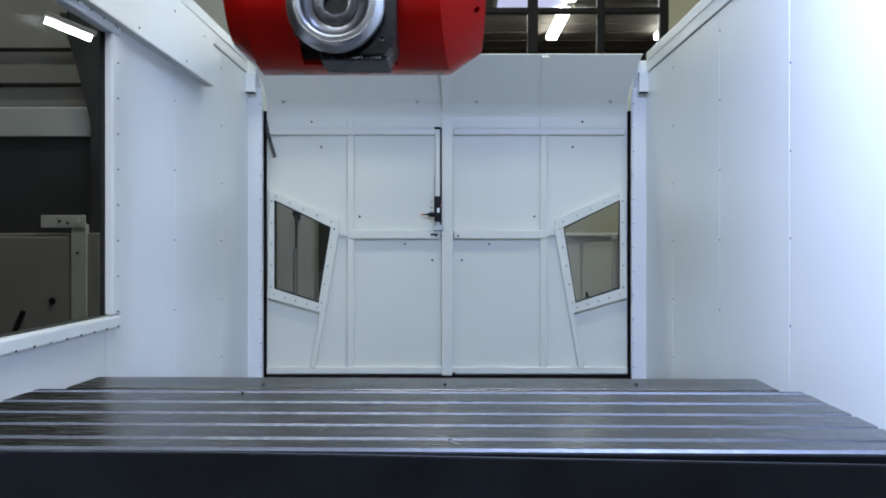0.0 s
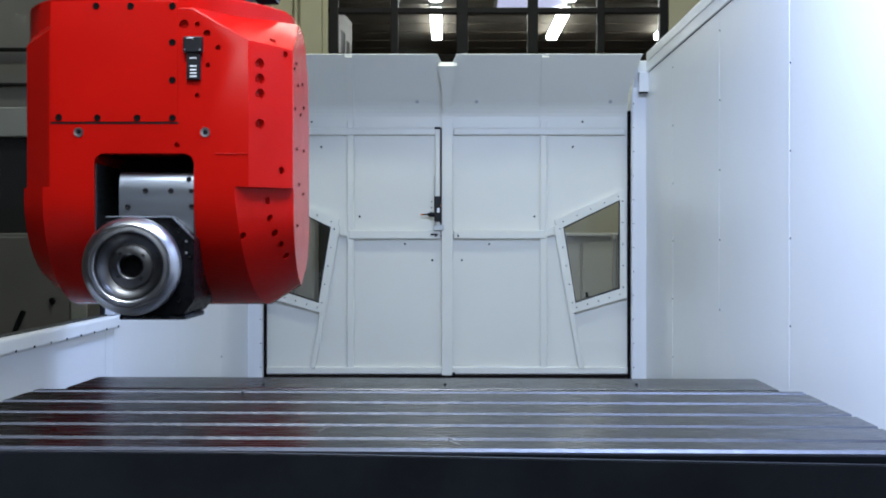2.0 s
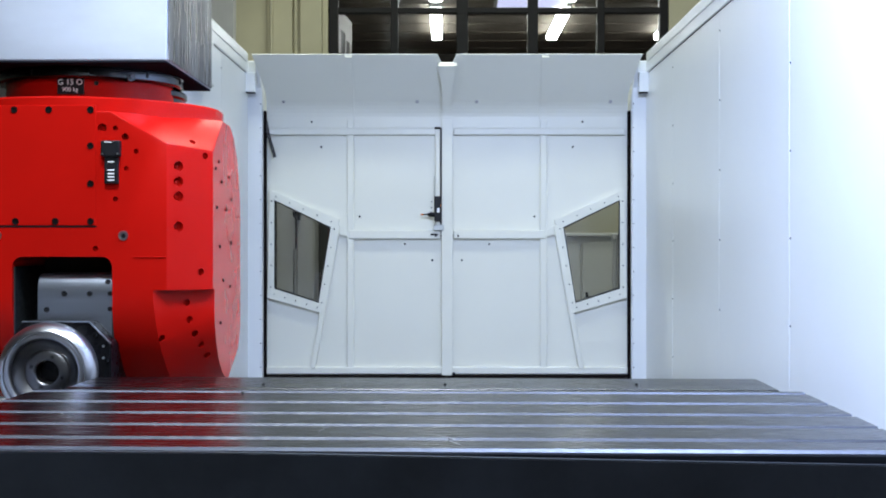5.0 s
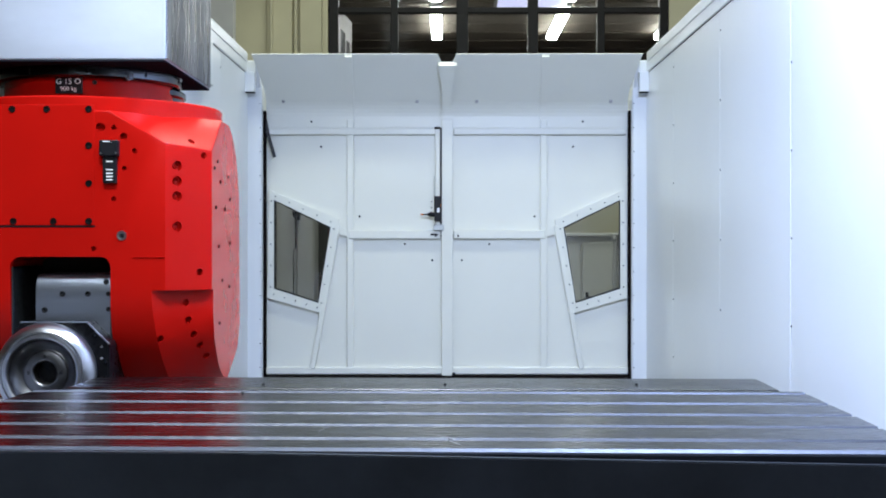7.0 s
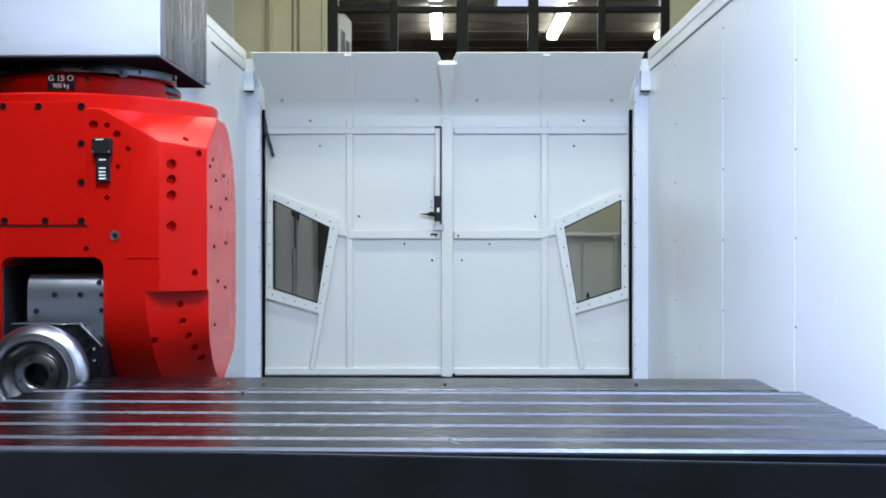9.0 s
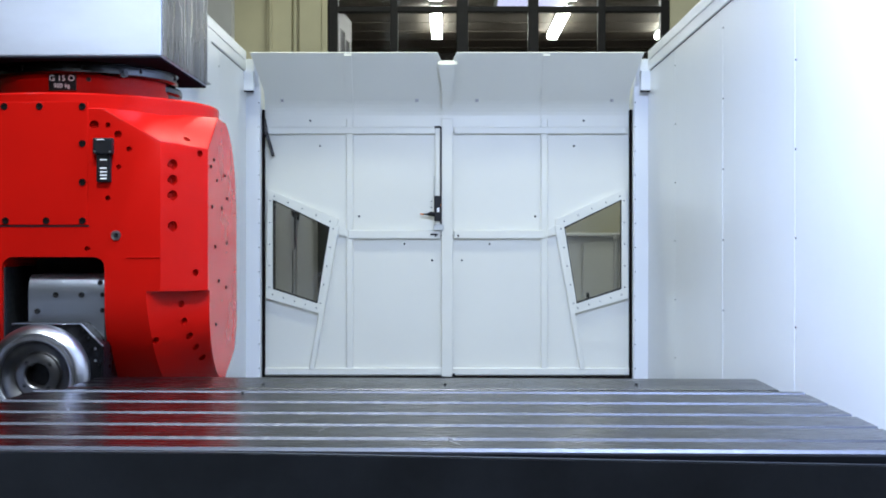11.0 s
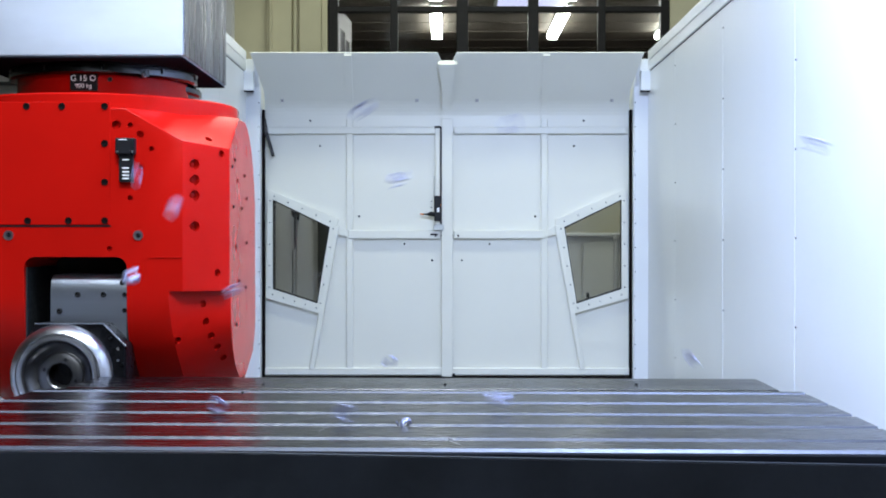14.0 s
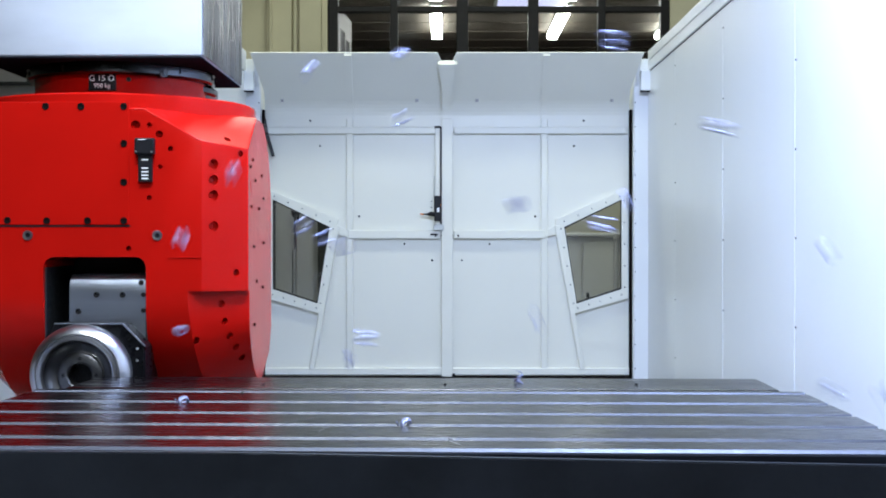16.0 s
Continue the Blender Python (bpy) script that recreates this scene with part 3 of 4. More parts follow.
    tool = part("tool", box(-0.120, 0.1275, -0.1, 0.26, -0.4, 0.275), BLACK)
    bmt = bmesh.new()
    bmt.from_mesh(tool.data)
    up = [e for e in bmt.edges if abs(e.verts[0].co.x - e.verts[1].co.x) < 1e-6 and abs(e.verts[0].co.z - e.verts[1].co.z) < 1e-6 and e.verts[0].co.z > 0]
    bmesh.ops.bevel(bmt, geom=up, offset=0.026, segments=5, affect="EDGES", profile=0.5)
    bmt.to_mesh(tool.data)
    bmt.free()
    # counterbored holes in the front, the planed corner and the cone below it
    holes = [(pose(x, 0, z), r) for x, z, r in ((0.103, 0.592, 0.0115), (0.16, 0.57, 0.009), (0.136, 0.592, 0.0065), (0.187, 0.535, 0.0065), (0.162, 0.492, 0.006), (0.136, 0.417, 0.0065), (0.086, 0.295, 0.0065))]
    holes += [(pose(x, (x - 0.262) * 0.798, z, 0, 0, 38.5), r) for x, z, r in ((0.287, 0.499, 0.013), (0.287, 0.461, 0.013), (0.287, 0.424, 0.013), (0.287, 0.349, 0.013), (0.344, 0.528, 0.008), (0.335, 0.236, 0.009))]
    for x, deg in ((0.300, 3), (0.306, 14), (0.316, 24), (0.327, 33), (0.337, 43), (0.244, 21)):
        k, a = (x - 0.228 - 0.04 * deg / 90) / (0.134 - 0.04 * deg / 90) * 0.104 * (1 - deg / 180), radians(deg)
        holes.append((pose(x, A - (A - k) * math.cos(a), 0.172 - (B - k) * math.sin(a)) @ pose(0, 0, 0, deg) @ pose(0, 0, 0, 0, 0, 38), 0.009))
    holes.append((Matrix.Translation((0.312, 0.07, 0.564)) @ Vector((0, -1, 0)).rotation_difference(Vector(slope_no)).to_matrix().to_4x4(), 0.009))
    bores = {}
    for half, low in ((top_half, False), (body, True)):
        b = bmesh.new()
        for m, r in holes:
            if (m.translation.z < 0.19) == low:
                join(b, moved(lathe([(0, -0.012), (r, -0.012), (r, 0.013), (0, 0.013)], 20), m))
        bores[half] = part("bores", b, RED)
        cut(half, tool)
        cut(half, bores[half])
        bpy.data.objects.remove(bores[half])
    bpy.data.objects.remove(tool)
    whole = bmesh.new()
    whole.from_mesh(top_half.data)
    whole.from_mesh(body.data)
    for ob in (top_half, body):
        bpy.data.objects.remove(ob)
    body = part("body", whole, RED, h, "red enamelled head housing with planed corners", 12)
    # dark sheets on the pocket's back and sides deepen its shade
    part("pocket_shade_sheets", join(box(-0.119, 0.1265, 0.252, 0.258, -0.09, 0.274), join(box(-0.1195, -0.1165, 0.012, 0.256, -0.06, 0.25), box(0.124, 0.127, 0.012, 0.256, -0.06, 0.25))), LINING, body, "dark sheets added for the shade in the recess")
    # round top plate
    part("top_plate", upright([(0.1, 0.671), (0.352, 0.671), (0.355, 0.667), (0.355, 0.585), (0.1, 0.585)], 96), RED, h, "", True, pose(c.x, c.y + 0.028, 0))
    # cover plate with its screws
    cover = part("cover_plate", box(-0.226, 0.088, -0.003, 0.002, 0.352, 0.648, 0.0012), RED, body)
    part("cover_gap", box(-0.226, 0.090, -0.0012, 0.001, 0.3475, 0.3515), BLACK, body)

    def bolts(parent, spots, r, y, material=BLACK, name="bolt", turn=0.0):
        first = None
        for x, z in spots:
            m = pose(x, y, z, 0, 0, turn)
            if first is None:
                first = part(name, lathe([(0, -0.0006), (r * 0.5, -0.0006), (r * 0.52, -0.002), (r * 0.95, -0.0025), (r, -0.001), (r, 0.004)], 20), material, parent, smooth=True, at=m)
            else:
                again(first, m)

    bolts(cover, [(-0.113, 0.637), (-0.028, 0.637), (0.075, 0.637), (0.075, 0.548), (0.075, 0.455), (0.075, 0.362), (-0.012, 0.362), (-0.110, 0.362), (-0.205, 0.363)], 0.0085, -0.003, HOLE)
    bolts(body, [(-0.157, 0.327), (0.155, 0.327)], 0.012, -0.001, STEEL, "plug")
    bolts(body, [(-0.156, 0.328), (0.156, 0.326)], 0.006, -0.003, BLACK, "plug_bore")
    for m, r in holes:
        part("hole_floor", lathe([(0, 0), (r * 0.45, 0.0), (r * 0.5, 0.004), (r * 0.6, 0.0), (r * 0.985, 0.0)], 16), RED, body, at=m @ pose(0, 0.0105, 0))
    # sight gauge
    g = part("sight_gauge", join(box(0.104, 0.151, -0.02, 0.001, 0.521, 0.560, 0.003), box(0.111, 0.145, -0.012, 0.001, 0.455, 0.522, 0.002)), BLACK, body, "black oil sight gauge with white marks")
    for z in (0.463, 0.471, 0.479, 0.488, 0.508):
        part("mark", box(0.120, 0.136, -0.0128, -0.0118, z - 0.0014, z + 0.0014), PRINT, g)
    part("mark", box(0.114, 0.132, -0.0208, -0.0198, 0.555, 0.5568), PRINT, g)
    for gx in (0.109, 0.146):
        part("pin", lathe([(0, -0.003), (0.0022, -0.003), (0.0026, 0.0), (0.0026, 0.004)], 10), STEEL, g, smooth=True, at=pose(gx, -0.02, 0.527))
    part("seam_ridge", box(0.181, 0.262, -0.0022, 0.002, 0.2725, 0.2755, 0.0008), RED, body)
    # round side cover with its small screws
    for y, z in ((0.12, 0.50), (0.17, 0.52), (0.22, 0.47), (0.36, 0.49), (0.14, 0.40), (0.30, 0.40), (0.40, 0.43), (0.19, 0.30), (0.40, 0.31), (0.25, 0.21), (0.38, 0.19), (0.20, 0.10)):
        part("screw", screw_mesh(0.005), HOLE, body, at=pose(0.3622 - 0.03 * (y - 0.07), y, z, 0, 0, 88.3))
    # name plate on the neck
    pl = part("name_plate", box(-0.0335, 0.0335, -0.004, 0.006, -0.022, 0.022, 0.001), BLACK, h, "black plate with white lettering", at=pose(-0.006, 0.106, 0.7105))
    for s, size, z in (("G 15 O", 0.0205, 0.0075), ("900 kg", 0.0155, -0.011)):
        o = new("lettering", text_mesh(s, size, "lettering"))
        o.data.materials.append(PRINT)
        o.parent, o.matrix_basis = pl, pose(0, -0.0046, z, 90)
    bolts(neck, [(0.07, 0.718)], 0.006, -0.211, BLACK)
    part("grease_fitting", lathe([(0, -0.006), (0.006, -0.006), (0.0065, 0), (0.012, 0), (0.012, 0.03), (0, 0.03)], 16), DARK, fl, smooth=True, at=pose(0.155, -0.192, 0.737, 0, 0, 39))
    # steel knee block inside the pocket
    side = [(0.25, 0.06), (0.025, 0.06), (0.025, 0.180), (0.0254, 0.190), (0.0266, 0.200), (0.0290, 0.209), (0.0330, 0.218), (0.0395, 0.2255), (0.049, 0.2305), (0.062, 0.232), (0.25, 0.232)]
    knee = sheet(side, [], lambda u, v, w: (-0.064 + w, u, v), 0.186)
    bmesh.ops.recalc_face_normals(knee, faces=knee.faces[:])
    blk = part("knee_block", knee, BLOCK, h, "milled steel block", 25)
    bolts(blk, [(0.002, 0.183), (0.065, 0.183), (-0.042, 0.143)], 0.0072, 0.0245, DARK)
    bolts(blk, [(0.109, 0.212)], 0.0066, 0.0295, BLACK)
    bolts(blk, [(0.116, 0.183), (0.116, 0.145)], 0.006, 0.0245, BLACK)
    # spindle housing: black octagon
    o8 = [(-0.108, -0.03), (-0.108, 0.066), (-0.080, 0.117), (0.083, 0.117), (0.136, 0.064), (0.136, -0.085), (0.108, -0.122), (-0.045, -0.122)]
    hs = sheet(o8, [], flat_y(-0.045), 0.29)
    bmesh.ops.recalc_face_normals(hs, faces=hs.faces[:])
    bmesh.ops.bevel(hs, geom=[e for e in hs.edges if len(e.link_faces) == 2 and e.calc_face_angle(0) > 0.3], offset=0.003, segments=2, affect="EDGES")
    hous = part("spindle_housing", hs, HOUSING, h, "black spindle housing with bolts", True)
    for p, q in ((o8[2], o8[3]), (o8[3], o8[4])):
        part("bright_edge", bar2d(p, q, 0.003, -0.0465, 0.006, 0.0008), BLOCK, hous)
    part("under_plate", box(-0.05, 0.115, -0.03, 0.2, -0.134, -0.1215, 0.004), CAST, hous, "dark milled plate under the spindle")
    for x0, x1 in ((-0.04, -0.015), (0.01, 0.055), (0.075, 0.1)):
        part("clamp_jaw", box(x0, x1, -0.036, -0.0305, -0.132, -0.124, 0.001), DARK, hous)
    bolts(hous, [(0.101, 0.083), (0.128, 0.022), (-0.092, 0.083), (0.101, -0.085), (-0.06, -0.10)], 0.0055, -0.047, FLANGE, "cap_screw")
    bolts(hous, [(0.118, 0.058), (0.118, 0.03)], 0.003, -0.046, STEEL, "pin")
    # spindle nose
    grow = Matrix.Diagonal((1.05, 1, 1.05, 1))
    sp = part("spindle", moved(lathe([(0.07, -0.04), (0.106, -0.045), (0.112, -0.052), (0.114, -0.064), (0.1125, -0.078), (0.1085, -0.088), (0.100, -0.098), (0.0945, -0.1015), (0.0925, -0.0985), (0.0905, -0.0985),
                                (0.0885, -0.104), (0.082, -0.105), (0.079, -0.103), (0.077, -0.094)], 96), grow), STEEL, h, "turned bright steel spindle nose", True)
    part("taper_cup", moved(lathe([(0.077, -0.094), (0.0745, -0.088), (0.068, -0.080), (0.058, -0.0725), (0.0535, -0.071), (0.0515, -0.072), (0.050, -0.078), (0.047, -0.080), (0.030, -0.081), (0.0265, -0.078), (0.0255, -0.03), (0.0, -0.03)], 96), grow), STEEL_CUP, sp, "inner taper in darker steel for the cup's shade", True)
    for k in range(4):
        a = radians(90 * k + 20)
        part("tapped_hole", lathe([(0, -0.0005), (0.0045, -0.0005), (0.0045, 0.003)], 12), BLACK, sp, at=pose(0.039 * math.cos(a), -0.0805, 0.039 * math.sin(a)))
    part("bore", lathe([(0.0, -0.033), (0.0245, -0.033)], 32), BLACK, sp)
    return h, sp


TABLE_OB = machine_table()
HEAD, SPINDLE = milling_head()

# ---------------------------------------------------------------- housings added for the unseen lamps


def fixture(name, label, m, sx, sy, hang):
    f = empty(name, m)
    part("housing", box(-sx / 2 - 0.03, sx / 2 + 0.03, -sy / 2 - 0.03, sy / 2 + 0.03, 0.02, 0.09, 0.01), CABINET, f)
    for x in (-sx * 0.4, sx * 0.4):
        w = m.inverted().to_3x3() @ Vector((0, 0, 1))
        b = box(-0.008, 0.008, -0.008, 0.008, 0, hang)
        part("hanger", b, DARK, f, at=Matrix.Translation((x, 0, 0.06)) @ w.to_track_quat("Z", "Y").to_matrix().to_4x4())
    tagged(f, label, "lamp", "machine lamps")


# each area lamp gets an invented housing and hangers, all out of view
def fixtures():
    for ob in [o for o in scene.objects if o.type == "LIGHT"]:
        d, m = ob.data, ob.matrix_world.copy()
        fixture("added_work_lamp" if d.size < 4 else "added_hall_lamp", "grey lamp housing added out of view over the machine" if d.size < 4 else "long grey lamp housing added out of view under the roof", m, d.size, d.size_y, 7.0 - m.translation.z - 0.06)


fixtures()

# ---------------------------------------------------------------- workshop things seen through the windows


def workshop():
    cab = empty("control_cabinet", pose(-3.3, 9.6, 0))
    part("body", box(-0.9, 0.65, 0, 0.6, 0, 1.05, 0.01), CABINET, cab)
    for x0, x1 in ((-0.88, -0.15), (-0.13, 0.42)):
        dr = part("cabinet_door", box(x0, x1, -0.025, 0.0, 0.05, 1.02, 0.008), CABINET, cab)
        part("handle", lathe([(0, -0.06), (0.02, -0.06), (0.026, -0.05), (0.026, -0.035), (0.012, -0.03), (0.012, -0.02)], 16), BLACK, dr, smooth=True, at=pose(x1 - 0.12, 0, 0.535))
    part("corner_post", box(0.44, 0.555, -0.03, 0.05, 0.0, 1.12, 0.005), CAB_LIGHT, cab)
    part("lever", moved(box(-0.02, 0.02, -0.08, -0.05, -0.12, 0.10, 0.008), pose(0.05, 0, 0.37, 0, 24, 0)), BLACK, cab)
    for x, z in ((0.36, 1.14), (0.42, 1.125), (0.49, 0.9)):
        part("bolt", lathe([(0, -0.012), (0.010, -0.012), (0.010, 0.0)], 12), DARK, cab, at=pose(x, -0.051 if z > 1 else -0.031, z))
    part("bolt_cap", lathe([(0, -0.012), (0.018, -0.012), (0.018, 0.0)], 14), BEIGE, cab, smooth=True, at=pose(0.50, -0.051, 1.14))
    part("bracket", box(0.215, 0.555, -0.05, -0.031, 1.09, 1.185, 0.004), CAB_LIGHT, cab)
    tagged(cab, "grey workshop control cabinet with a light corner post", "cabinet")
    bd = part("partition", box(-4.6, -1.75, 9.9, 10.0, 0, 1.805, 0.01), CHARCOAL)
    tagged(bd, "tall charcoal partition board", "partition")
    bm = part("beam", box(-4.6, -2.35, 9.82, 10.05, 1.806, 2.035, 0.01), CAB_LIGHT)
    tagged(bm, "light grey painted beam on the partition", "beam", kind="structure")
    wl = part("partition_wall", box(-5.0, -1.75, 10.3, 10.45, 0, 4.5), HGREY)
    tagged(wl, "grey masonry partition in the workshop", "wall", kind="structure")
    for z in (2.255, 2.54):
        tagged(part("cable_tray", box(-4.8, -1.9, 10.2, 10.29, z, z + 0.02, 0.004), RUBBER), "dark cable run along the wall", "cable tray", "cable runs")
    cu = part("curtain", sheet([(-2.99, 2.75), (-2.86, 2.36), (-2.77, 2.0), (-2.745, 1.9), (-2.745, 0.0), (-2.3, 0.0), (-2.3, 2.75)], [], lambda u, v, w: (u, 9.70 + w + 0.012 * math.sin(u * 60), v), 0.03), CHARCOAL)
    tagged(cu, "dark welding curtain gathered beside the partition", "curtain")
    lamp = empty("tube_lamp", pose(-2.71, 9.0, 2.50))
    part("tube", moved(lathe([(0, -0.17), (0.024, -0.17), (0.024, 0.17), (0, 0.17)], 14), pose(0, 0, 0, 0, 20, 20) @ pose(0, 0, 0, 0, 0, 90)), TUBE_DIM, lamp, smooth=True)
    part("housing", moved(box(-0.19, 0.19, -0.04, 0.04, 0.026, 0.06, 0.008), pose(0, 0, 0, 0, 20, 20)), CABINET, lamp)
    part("hanger", box(-0.006, 0.006, -0.006, 0.006, 0.05, 4.5), DARK, lamp)
    tagged(lamp, "lit fluorescent work lamp hanging in the workshop", "lamp")
    # cupboards outside the double door
    for x0, x1, seams, top, paint in ((-1.9, -1.115, (-1.265,), 2.2, CAB_MID), (0.75, 2.1, (1.13, 1.40), 1.03, BEIGE)):
        lk = empty("steel_cupboard", pose(0, 10.6, 0))
        part("body", box(x0, x1, 0, 0.5, 0, top, 0.01), paint, lk)
        part("top_trim", box(x0 - 0.01, x1 + 0.01, -0.04, 0.5, top + 0.001, top + 0.03, 0.006), paint, lk)
        for a, b in zip((x0,) + seams, seams + (x1,)):
            dr = part("cupboard_door", box(a + 0.008, b - 0.008, -0.022, -0.001, 0.06, top - 0.05, 0.006), paint, lk)
            part("handle", box(a + 0.012, a + 0.036, -0.05, -0.021, top * 0.53, top * 0.53 + 0.06, 0.006) if x0 < 0 else box(a + 0.03, a + 0.055, -0.05, -0.021, top * 0.47, top * 0.47 + 0.08, 0.006), BLACK, dr)
        tagged(lk, "tall pale grey steel cupboard behind the enclosure door" if x0 < 0 else "low beige steel cupboard behind the enclosure door", "cupboard", "cupboards")
    # charcoal panel placed to fit the camera's view through the left door pane
    sc = part("dark_panel", box(-1.11, -0.5, 10.9, 10.94, 0, 2.2, 0.006), CHARCOAL)
    tagged(sc, "dark upright panel added beside the grey cupboard", "screen panel")
    ps = part("screen_post", box(-1.475, -1.425, 10.5, 10.55, 0, 2.2, 0.006), CHARCOAL)
    tagged(ps, "dark upright post before the grey cupboard", "post")
    cd = empty("hanging_cable", pose(-1.262, 10.52, 0))
    part("plug", lathe([(0, 0), (0.02, 0), (0.03, 0.03), (0.03, 0.05), (0, 0.06)], 12), BLACK, cd, at=pose(0, 0, 1.19, 90))
    part("cable", upright([(0.008, 0.93), (0.008, 1.2)], 10), BLACK, cd)
    part("thin_cable", upright([(0.005, 0.0), (0.005, 0.925)], 8), BLACK, cd, at=pose(-0.018, 0, 0))
    tagged(cd, "black cable with a plug hanging before the cupboard", "cable")
    pp = part("standpipe", upright([(0.02, 0), (0.02, 1.0), (0.028, 1.005), (0.028, 1.05), (0, 1.06)], 14), CAB_MID, None, smooth=True, at=pose(1.40, 10.5, 0))
    tagged(pp, "grey standpipe beside the beige cupboard", "pipe")
    tb = empty("toolbox", pose(1.2, 10.45, 0))
    part("stand", box(-0.05, 0.05, -0.05, 0.05, 0, 0.50, 0.006), DARK, tb)
    part("case", box(-0.045, 0.03, -0.04, 0.04, 0.501, 0.53, 0.006), BLACK, tb)
    tagged(tb, "small black case on a stand by the beige cupboard", "case")


workshop()

# ---------------------------------------------------------------- flying chips
BURSTS = [
    (13.0, [(-0.141, 2.66, 1.176), (-0.125, 2.72, 0.751), (-0.601, 2.75, 1.138), (-0.617, 2.82, 0.926), (0.214, 2.72, 0.763)]),
    (13.5, [(-0.213, 1.96, 0.660), (0.315, 2.19, 0.909), (-0.058, 2.82, 0.694), (-0.349, 2.67, 0.755), (-0.612, 2.80, 0.876)]),
    (14.0, [(-0.162, 2.41, 1.216), (0.135, 2.58, 1.199), (-0.102, 2.47, 1.087), (-0.636, 2.62, 1.097), (-0.572, 2.64, 1.024), (-0.587, 2.36, 0.888), (-0.411, 2.46, 0.860), (-0.405, 2.28, 0.660), (0.100, 2.36, 0.660), (-0.169, 2.18, 0.660), (0.670, 2.32, 1.142)]),
    (14.5, [(-0.478, 2.42, 1.138), (-0.611, 2.66, 0.993), (-0.461, 2.41, 1.048), (-0.420, 2.35, 1.013), (-0.382, 2.79, 0.902), (-0.269, 2.45, 0.911), (-0.236, 2.46, 0.970), (-0.100, 2.84, 0.818), (-0.661, 2.79, 0.746), (0.254, 2.38, 0.810), (0.483, 2.27, 1.118), (-0.304, 2.45, 0.678), (-0.592, 2.82, 0.989), (-0.439, 2.70, 1.335)]),
    (15.0, [(-0.367, 2.83, 1.292), (-0.422, 2.80, 1.248), (-0.649, 2.50, 1.121), (-0.467, 2.53, 1.135), (-0.496, 2.43, 0.989), (-0.582, 2.42, 0.922), (-0.398, 2.38, 0.965), (-0.424, 2.50, 0.884), (-0.125, 2.65, 1.081), (0.242, 2.27, 0.931), (0.027, 2.52, 0.794), (0.274, 2.33, 0.780), (0.515, 2.13, 1.211), (-0.756, 2.35, 0.660), (-0.561, 2.56, 0.660), (0.135, 2.23, 0.660), (0.427, 2.01, 0.732), (-0.481, 2.72, 0.781)]),
    (15.5, [(-0.374, 2.77, 1.309), (-0.243, 2.36, 1.311), (-0.246, 2.74, 1.275), (-0.278, 2.53, 1.197), (-0.225, 2.64, 1.190), (-0.083, 2.35, 1.234), (-0.006, 2.37, 1.284), (0.037, 2.44, 1.277), (-0.547, 2.83, 0.951), (-0.571, 2.45, 0.935), (-0.499, 2.73, 1.052), (-0.603, 2.81, 1.026), (-0.139, 2.82, 0.882), (0.667, 2.14, 0.808), (0.575, 2.31, 0.658)]),
    (16.0, [(-0.255, 2.40, 1.288), (-0.104, 2.72, 1.358), (-0.105, 2.75, 1.224), (0.255, 2.01, 1.274), (0.435, 2.04, 1.144), (0.134, 2.52, 1.030), (0.289, 2.37, 0.983), (-0.161, 2.52, 0.768), (-0.477, 2.81, 1.114), (-0.548, 2.62, 0.963), (-0.291, 2.51, 0.985), (-0.249, 2.51, 0.962), (-0.207, 2.44, 0.946), (-0.501, 2.39, 0.786), (0.698, 2.28, 0.689)]),
]
RESTING = [(13.9, (-0.068, 2.145, 0.654)), (15.2, (-0.51, 2.456, 0.654))]


def chip_mesh(k):
    """A curled, slightly twisted ribbon of steel, one of five."""
    rnd = random.Random(40 + k)
    turn, r, n = rnd.uniform(7.0, 11.0), rnd.uniform(0.008, 0.012), 34
    half, rise = rnd.uniform(0.0035, 0.0055), rnd.uniform(0.020, 0.032)
    b = bmesh.new()
    rows = []
    for i in range(n + 1):
        a = turn * (i / n - 0.5)
        c = Vector((r * math.sin(a) * 1.5, rise * (i / n - 0.5), r * (math.cos(a) - 0.6)))
        out = Vector((math.sin(a), 0.2, math.cos(a))).normalized()
        wd = Vector((0.3 * math.sin(2 * a), 1, 0.25 * math.cos(a))).normalized() * half * (0.6 + 0.4 * math.sin(math.pi * (i + 0.6) / (n + 1.2)))
        th = out * 0.0006
        rows.append([b.verts.new(c + wd + th), b.verts.new(c - wd + th), b.verts.new(c - wd - th), b.verts.new(c + wd - th)])
    for p, q in zip(rows, rows[1:]):
        for j in range(4):
            b.faces.new((p[j], p[(j + 1) % 4], q[(j + 1) % 4], q[j]))
    b.faces.new(rows[0])
    b.faces.new(rows[-1])
    bmesh.ops.recalc_face_normals(b, faces=b.faces[:])
    me = bpy.data.meshes.new("steel_chip")
    b.to_mesh(me)
    b.free()
    me.materials.append(CHIP)
    me.shade_smooth()
    return me


def head_x(t):
    for (a, xa, _), (b, xb, _) in zip(HEAD_ROWS, HEAD_ROWS[1:]):
        if a <= t <= b:
            return xa + (xb - xa) * (t - a) / (b - a)


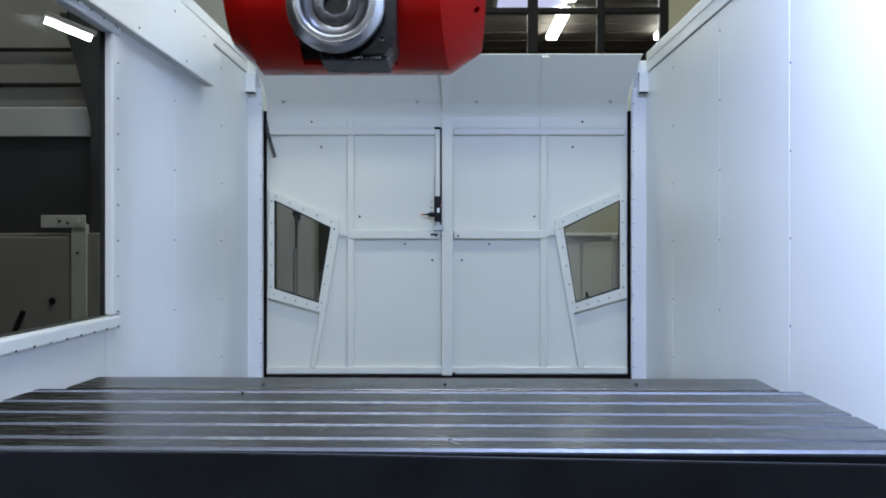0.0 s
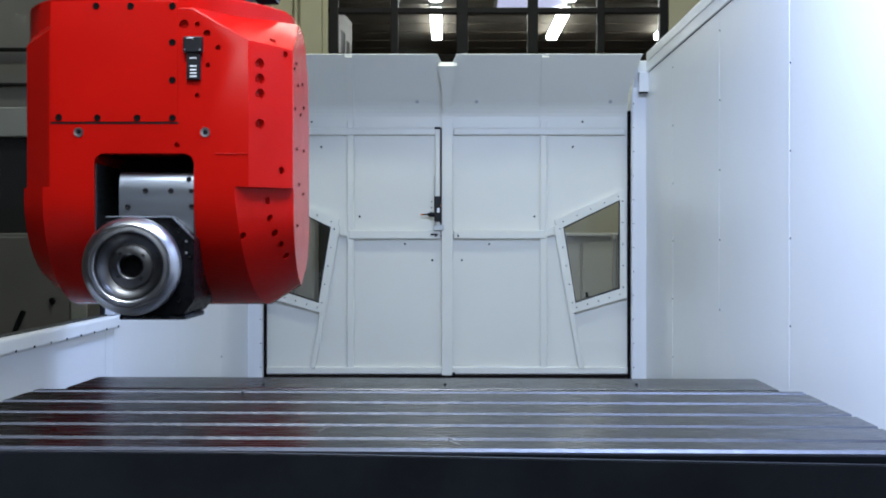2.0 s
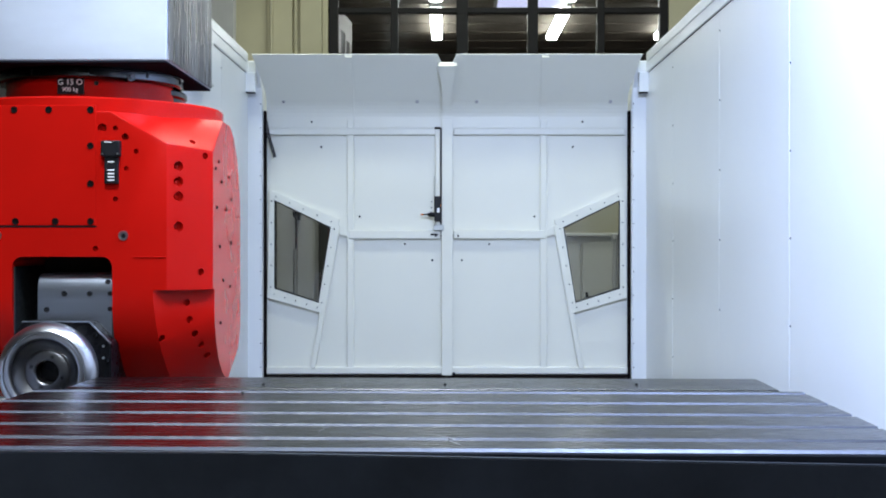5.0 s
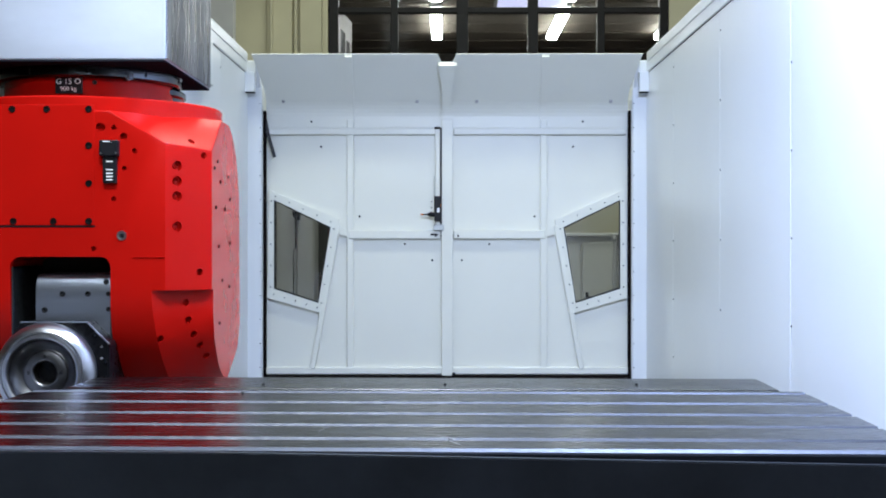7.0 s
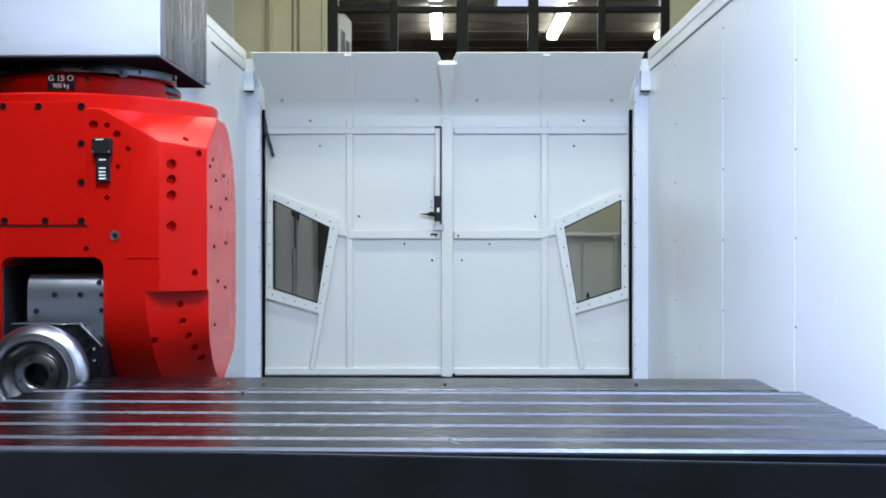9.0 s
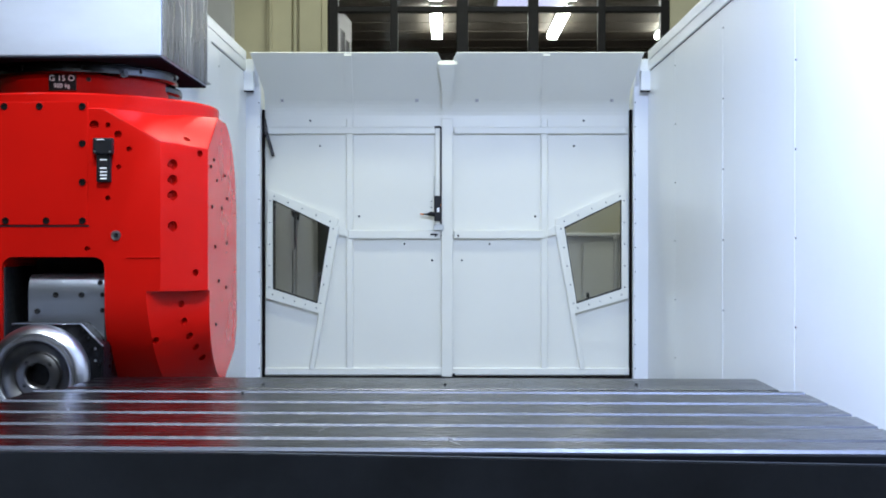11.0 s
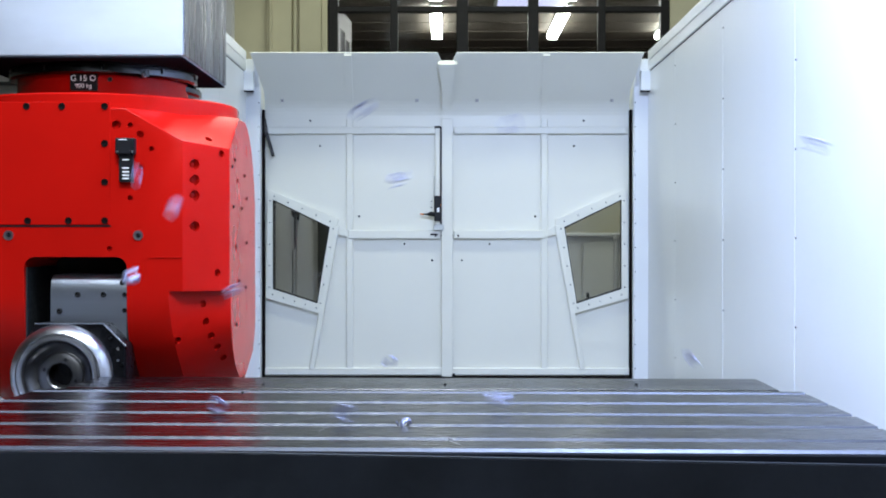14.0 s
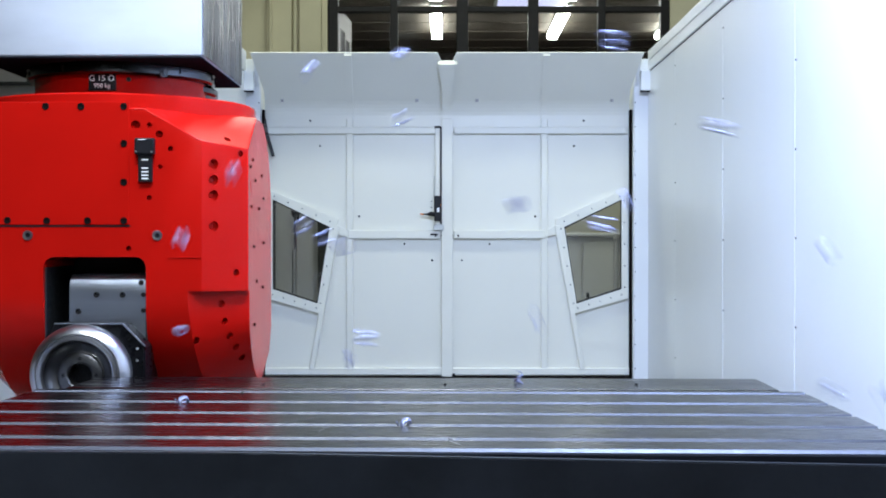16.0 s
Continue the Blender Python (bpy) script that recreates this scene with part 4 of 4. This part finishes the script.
def flight(t_seen, spot, rnd):
    """Rows of a chip cut from the table's far edge that flies through spot at t_seen, bounces off table and walls and ends on the floor."""
    spot, g = Vector(spot), Vector((0, 0, -9.81))
    tau = min(max((spot - Vector((-0.8, 2.86, 0.62))).length / 3.6, 0.15), 0.48)
    t0 = round((t_seen - tau) * 30) / 30
    tau = t_seen - t0
    start = Vector((head_x(t0) + 0.14, 2.79, 0.590))
    v = (spot - start) / tau - 0.5 * g * tau
    axis = Vector((rnd.uniform(-1, 1), rnd.uniform(-1, 1), rnd.uniform(-1, 1))).normalized()
    q, spin = Matrix.Rotation(rnd.uniform(0, 6), 4, axis), Matrix.Rotation(rnd.uniform(0.25, 1.1), 4, axis.orthogonal())
    rows = [(t, Matrix.Translation(start) @ q) for t in (0.0, t0 - 0.2, t0)]
    p, t, dt = start.copy(), t0, 1 / 30
    while t < 16.0:
        p = p + v * dt + 0.5 * g * dt * dt
        v = v + g * dt
        t += dt
        if abs(p.x) > 1.27:
            p.x, v.x = math.copysign(1.27, p.x), -0.25 * v.x
        if p.y > 8.3 or p.y < 1.2:
            p.y, v.y = min(max(p.y, 1.2), 8.3), -0.2 * v.y
        if v.z < 0 and p.z < 0.656 and p.z > 0.45 and -0.9 < p.x < 0.75 and 1.88 < p.y < 2.9 and t > t_seen - 0.02:
            p.z, v.z = 0.656, -0.45 * v.z
        if p.z < 0.012:
            p.z = 0.012
            rows.append((t, Matrix.Translation(p) @ q))
            break
        q = q @ spin
        rows.append((t, Matrix.Translation(p) @ q))
    if rows[-1][0] < 15.99:
        rows.append((16.0, rows[-1][1]))
    return rows


def chips():
    rnd = random.Random(11)
    kinds, made = [chip_mesh(k) for k in range(5)], []
    for t, spots in BURSTS:
        for s in spots:
            made.append((rnd.choice(kinds), flight(t, s, rnd)))
    for t, s in RESTING:
        rows = [r for r in flight(t, s, rnd) if r[0] < t - 0.01]
        lie = pose(*s, 20, 0, 40)
        made.append((kinds[2], rows + [(t, lie), (16.0, lie)]))
    out = []
    for me, rows in made:
        ob = new("steel_chip", me)
        tagged(ob, "small curled bluish steel chip thrown off by the cutter", "metal chip", "flying chips")
        ob.matrix_basis = rows[0][1]
        out.append((ob, rows))
    return out


HEAD_ROWS = [(0.0, -0.260, 1.537), (0.5, -0.356, 1.409), (1.0, -0.526, 1.194), (1.5, -0.665, 1.018), (2.0, -0.751, 0.904), (2.5, -0.800, 0.840), (3.0, -0.848, 0.779),
             (3.5, -0.895, 0.717), (4.0, -0.942, 0.655), (4.2, -0.952, 0.649), (4.6, -0.953, 0.649), (6.5, -0.953, 0.649), (9.0, -0.954, 0.649), (10.7, -0.954, 0.649),
             (11.5, -0.943, 0.649), (12.0, -0.937, 0.649), (12.5, -0.928, 0.649), (13.0, -0.918, 0.649), (13.5, -0.909, 0.649), (14.0, -0.898, 0.649),
             (14.5, -0.888, 0.649), (15.0, -0.877, 0.649), (15.5, -0.864, 0.649), (16.0, -0.852, 0.649)]

CHIPS = chips()


def motions():
    base = TABLE_OB.matrix_basis.copy()
    walk(TABLE_OB, [(t, Matrix.Translation((0, y, 0)) @ base) for t, y in TRAVEL])
    walk(HEAD, [(t, pose(x, 3.05, z)) for t, x, z in HEAD_ROWS])
    walk(SPINDLE, [(k * 0.1, pose(-0.009, 0, -0.002, 0, 80.0 * k, 0)) for k in range(161)])
    for ob, rows in CHIPS:
        walk(ob, rows)


motions()
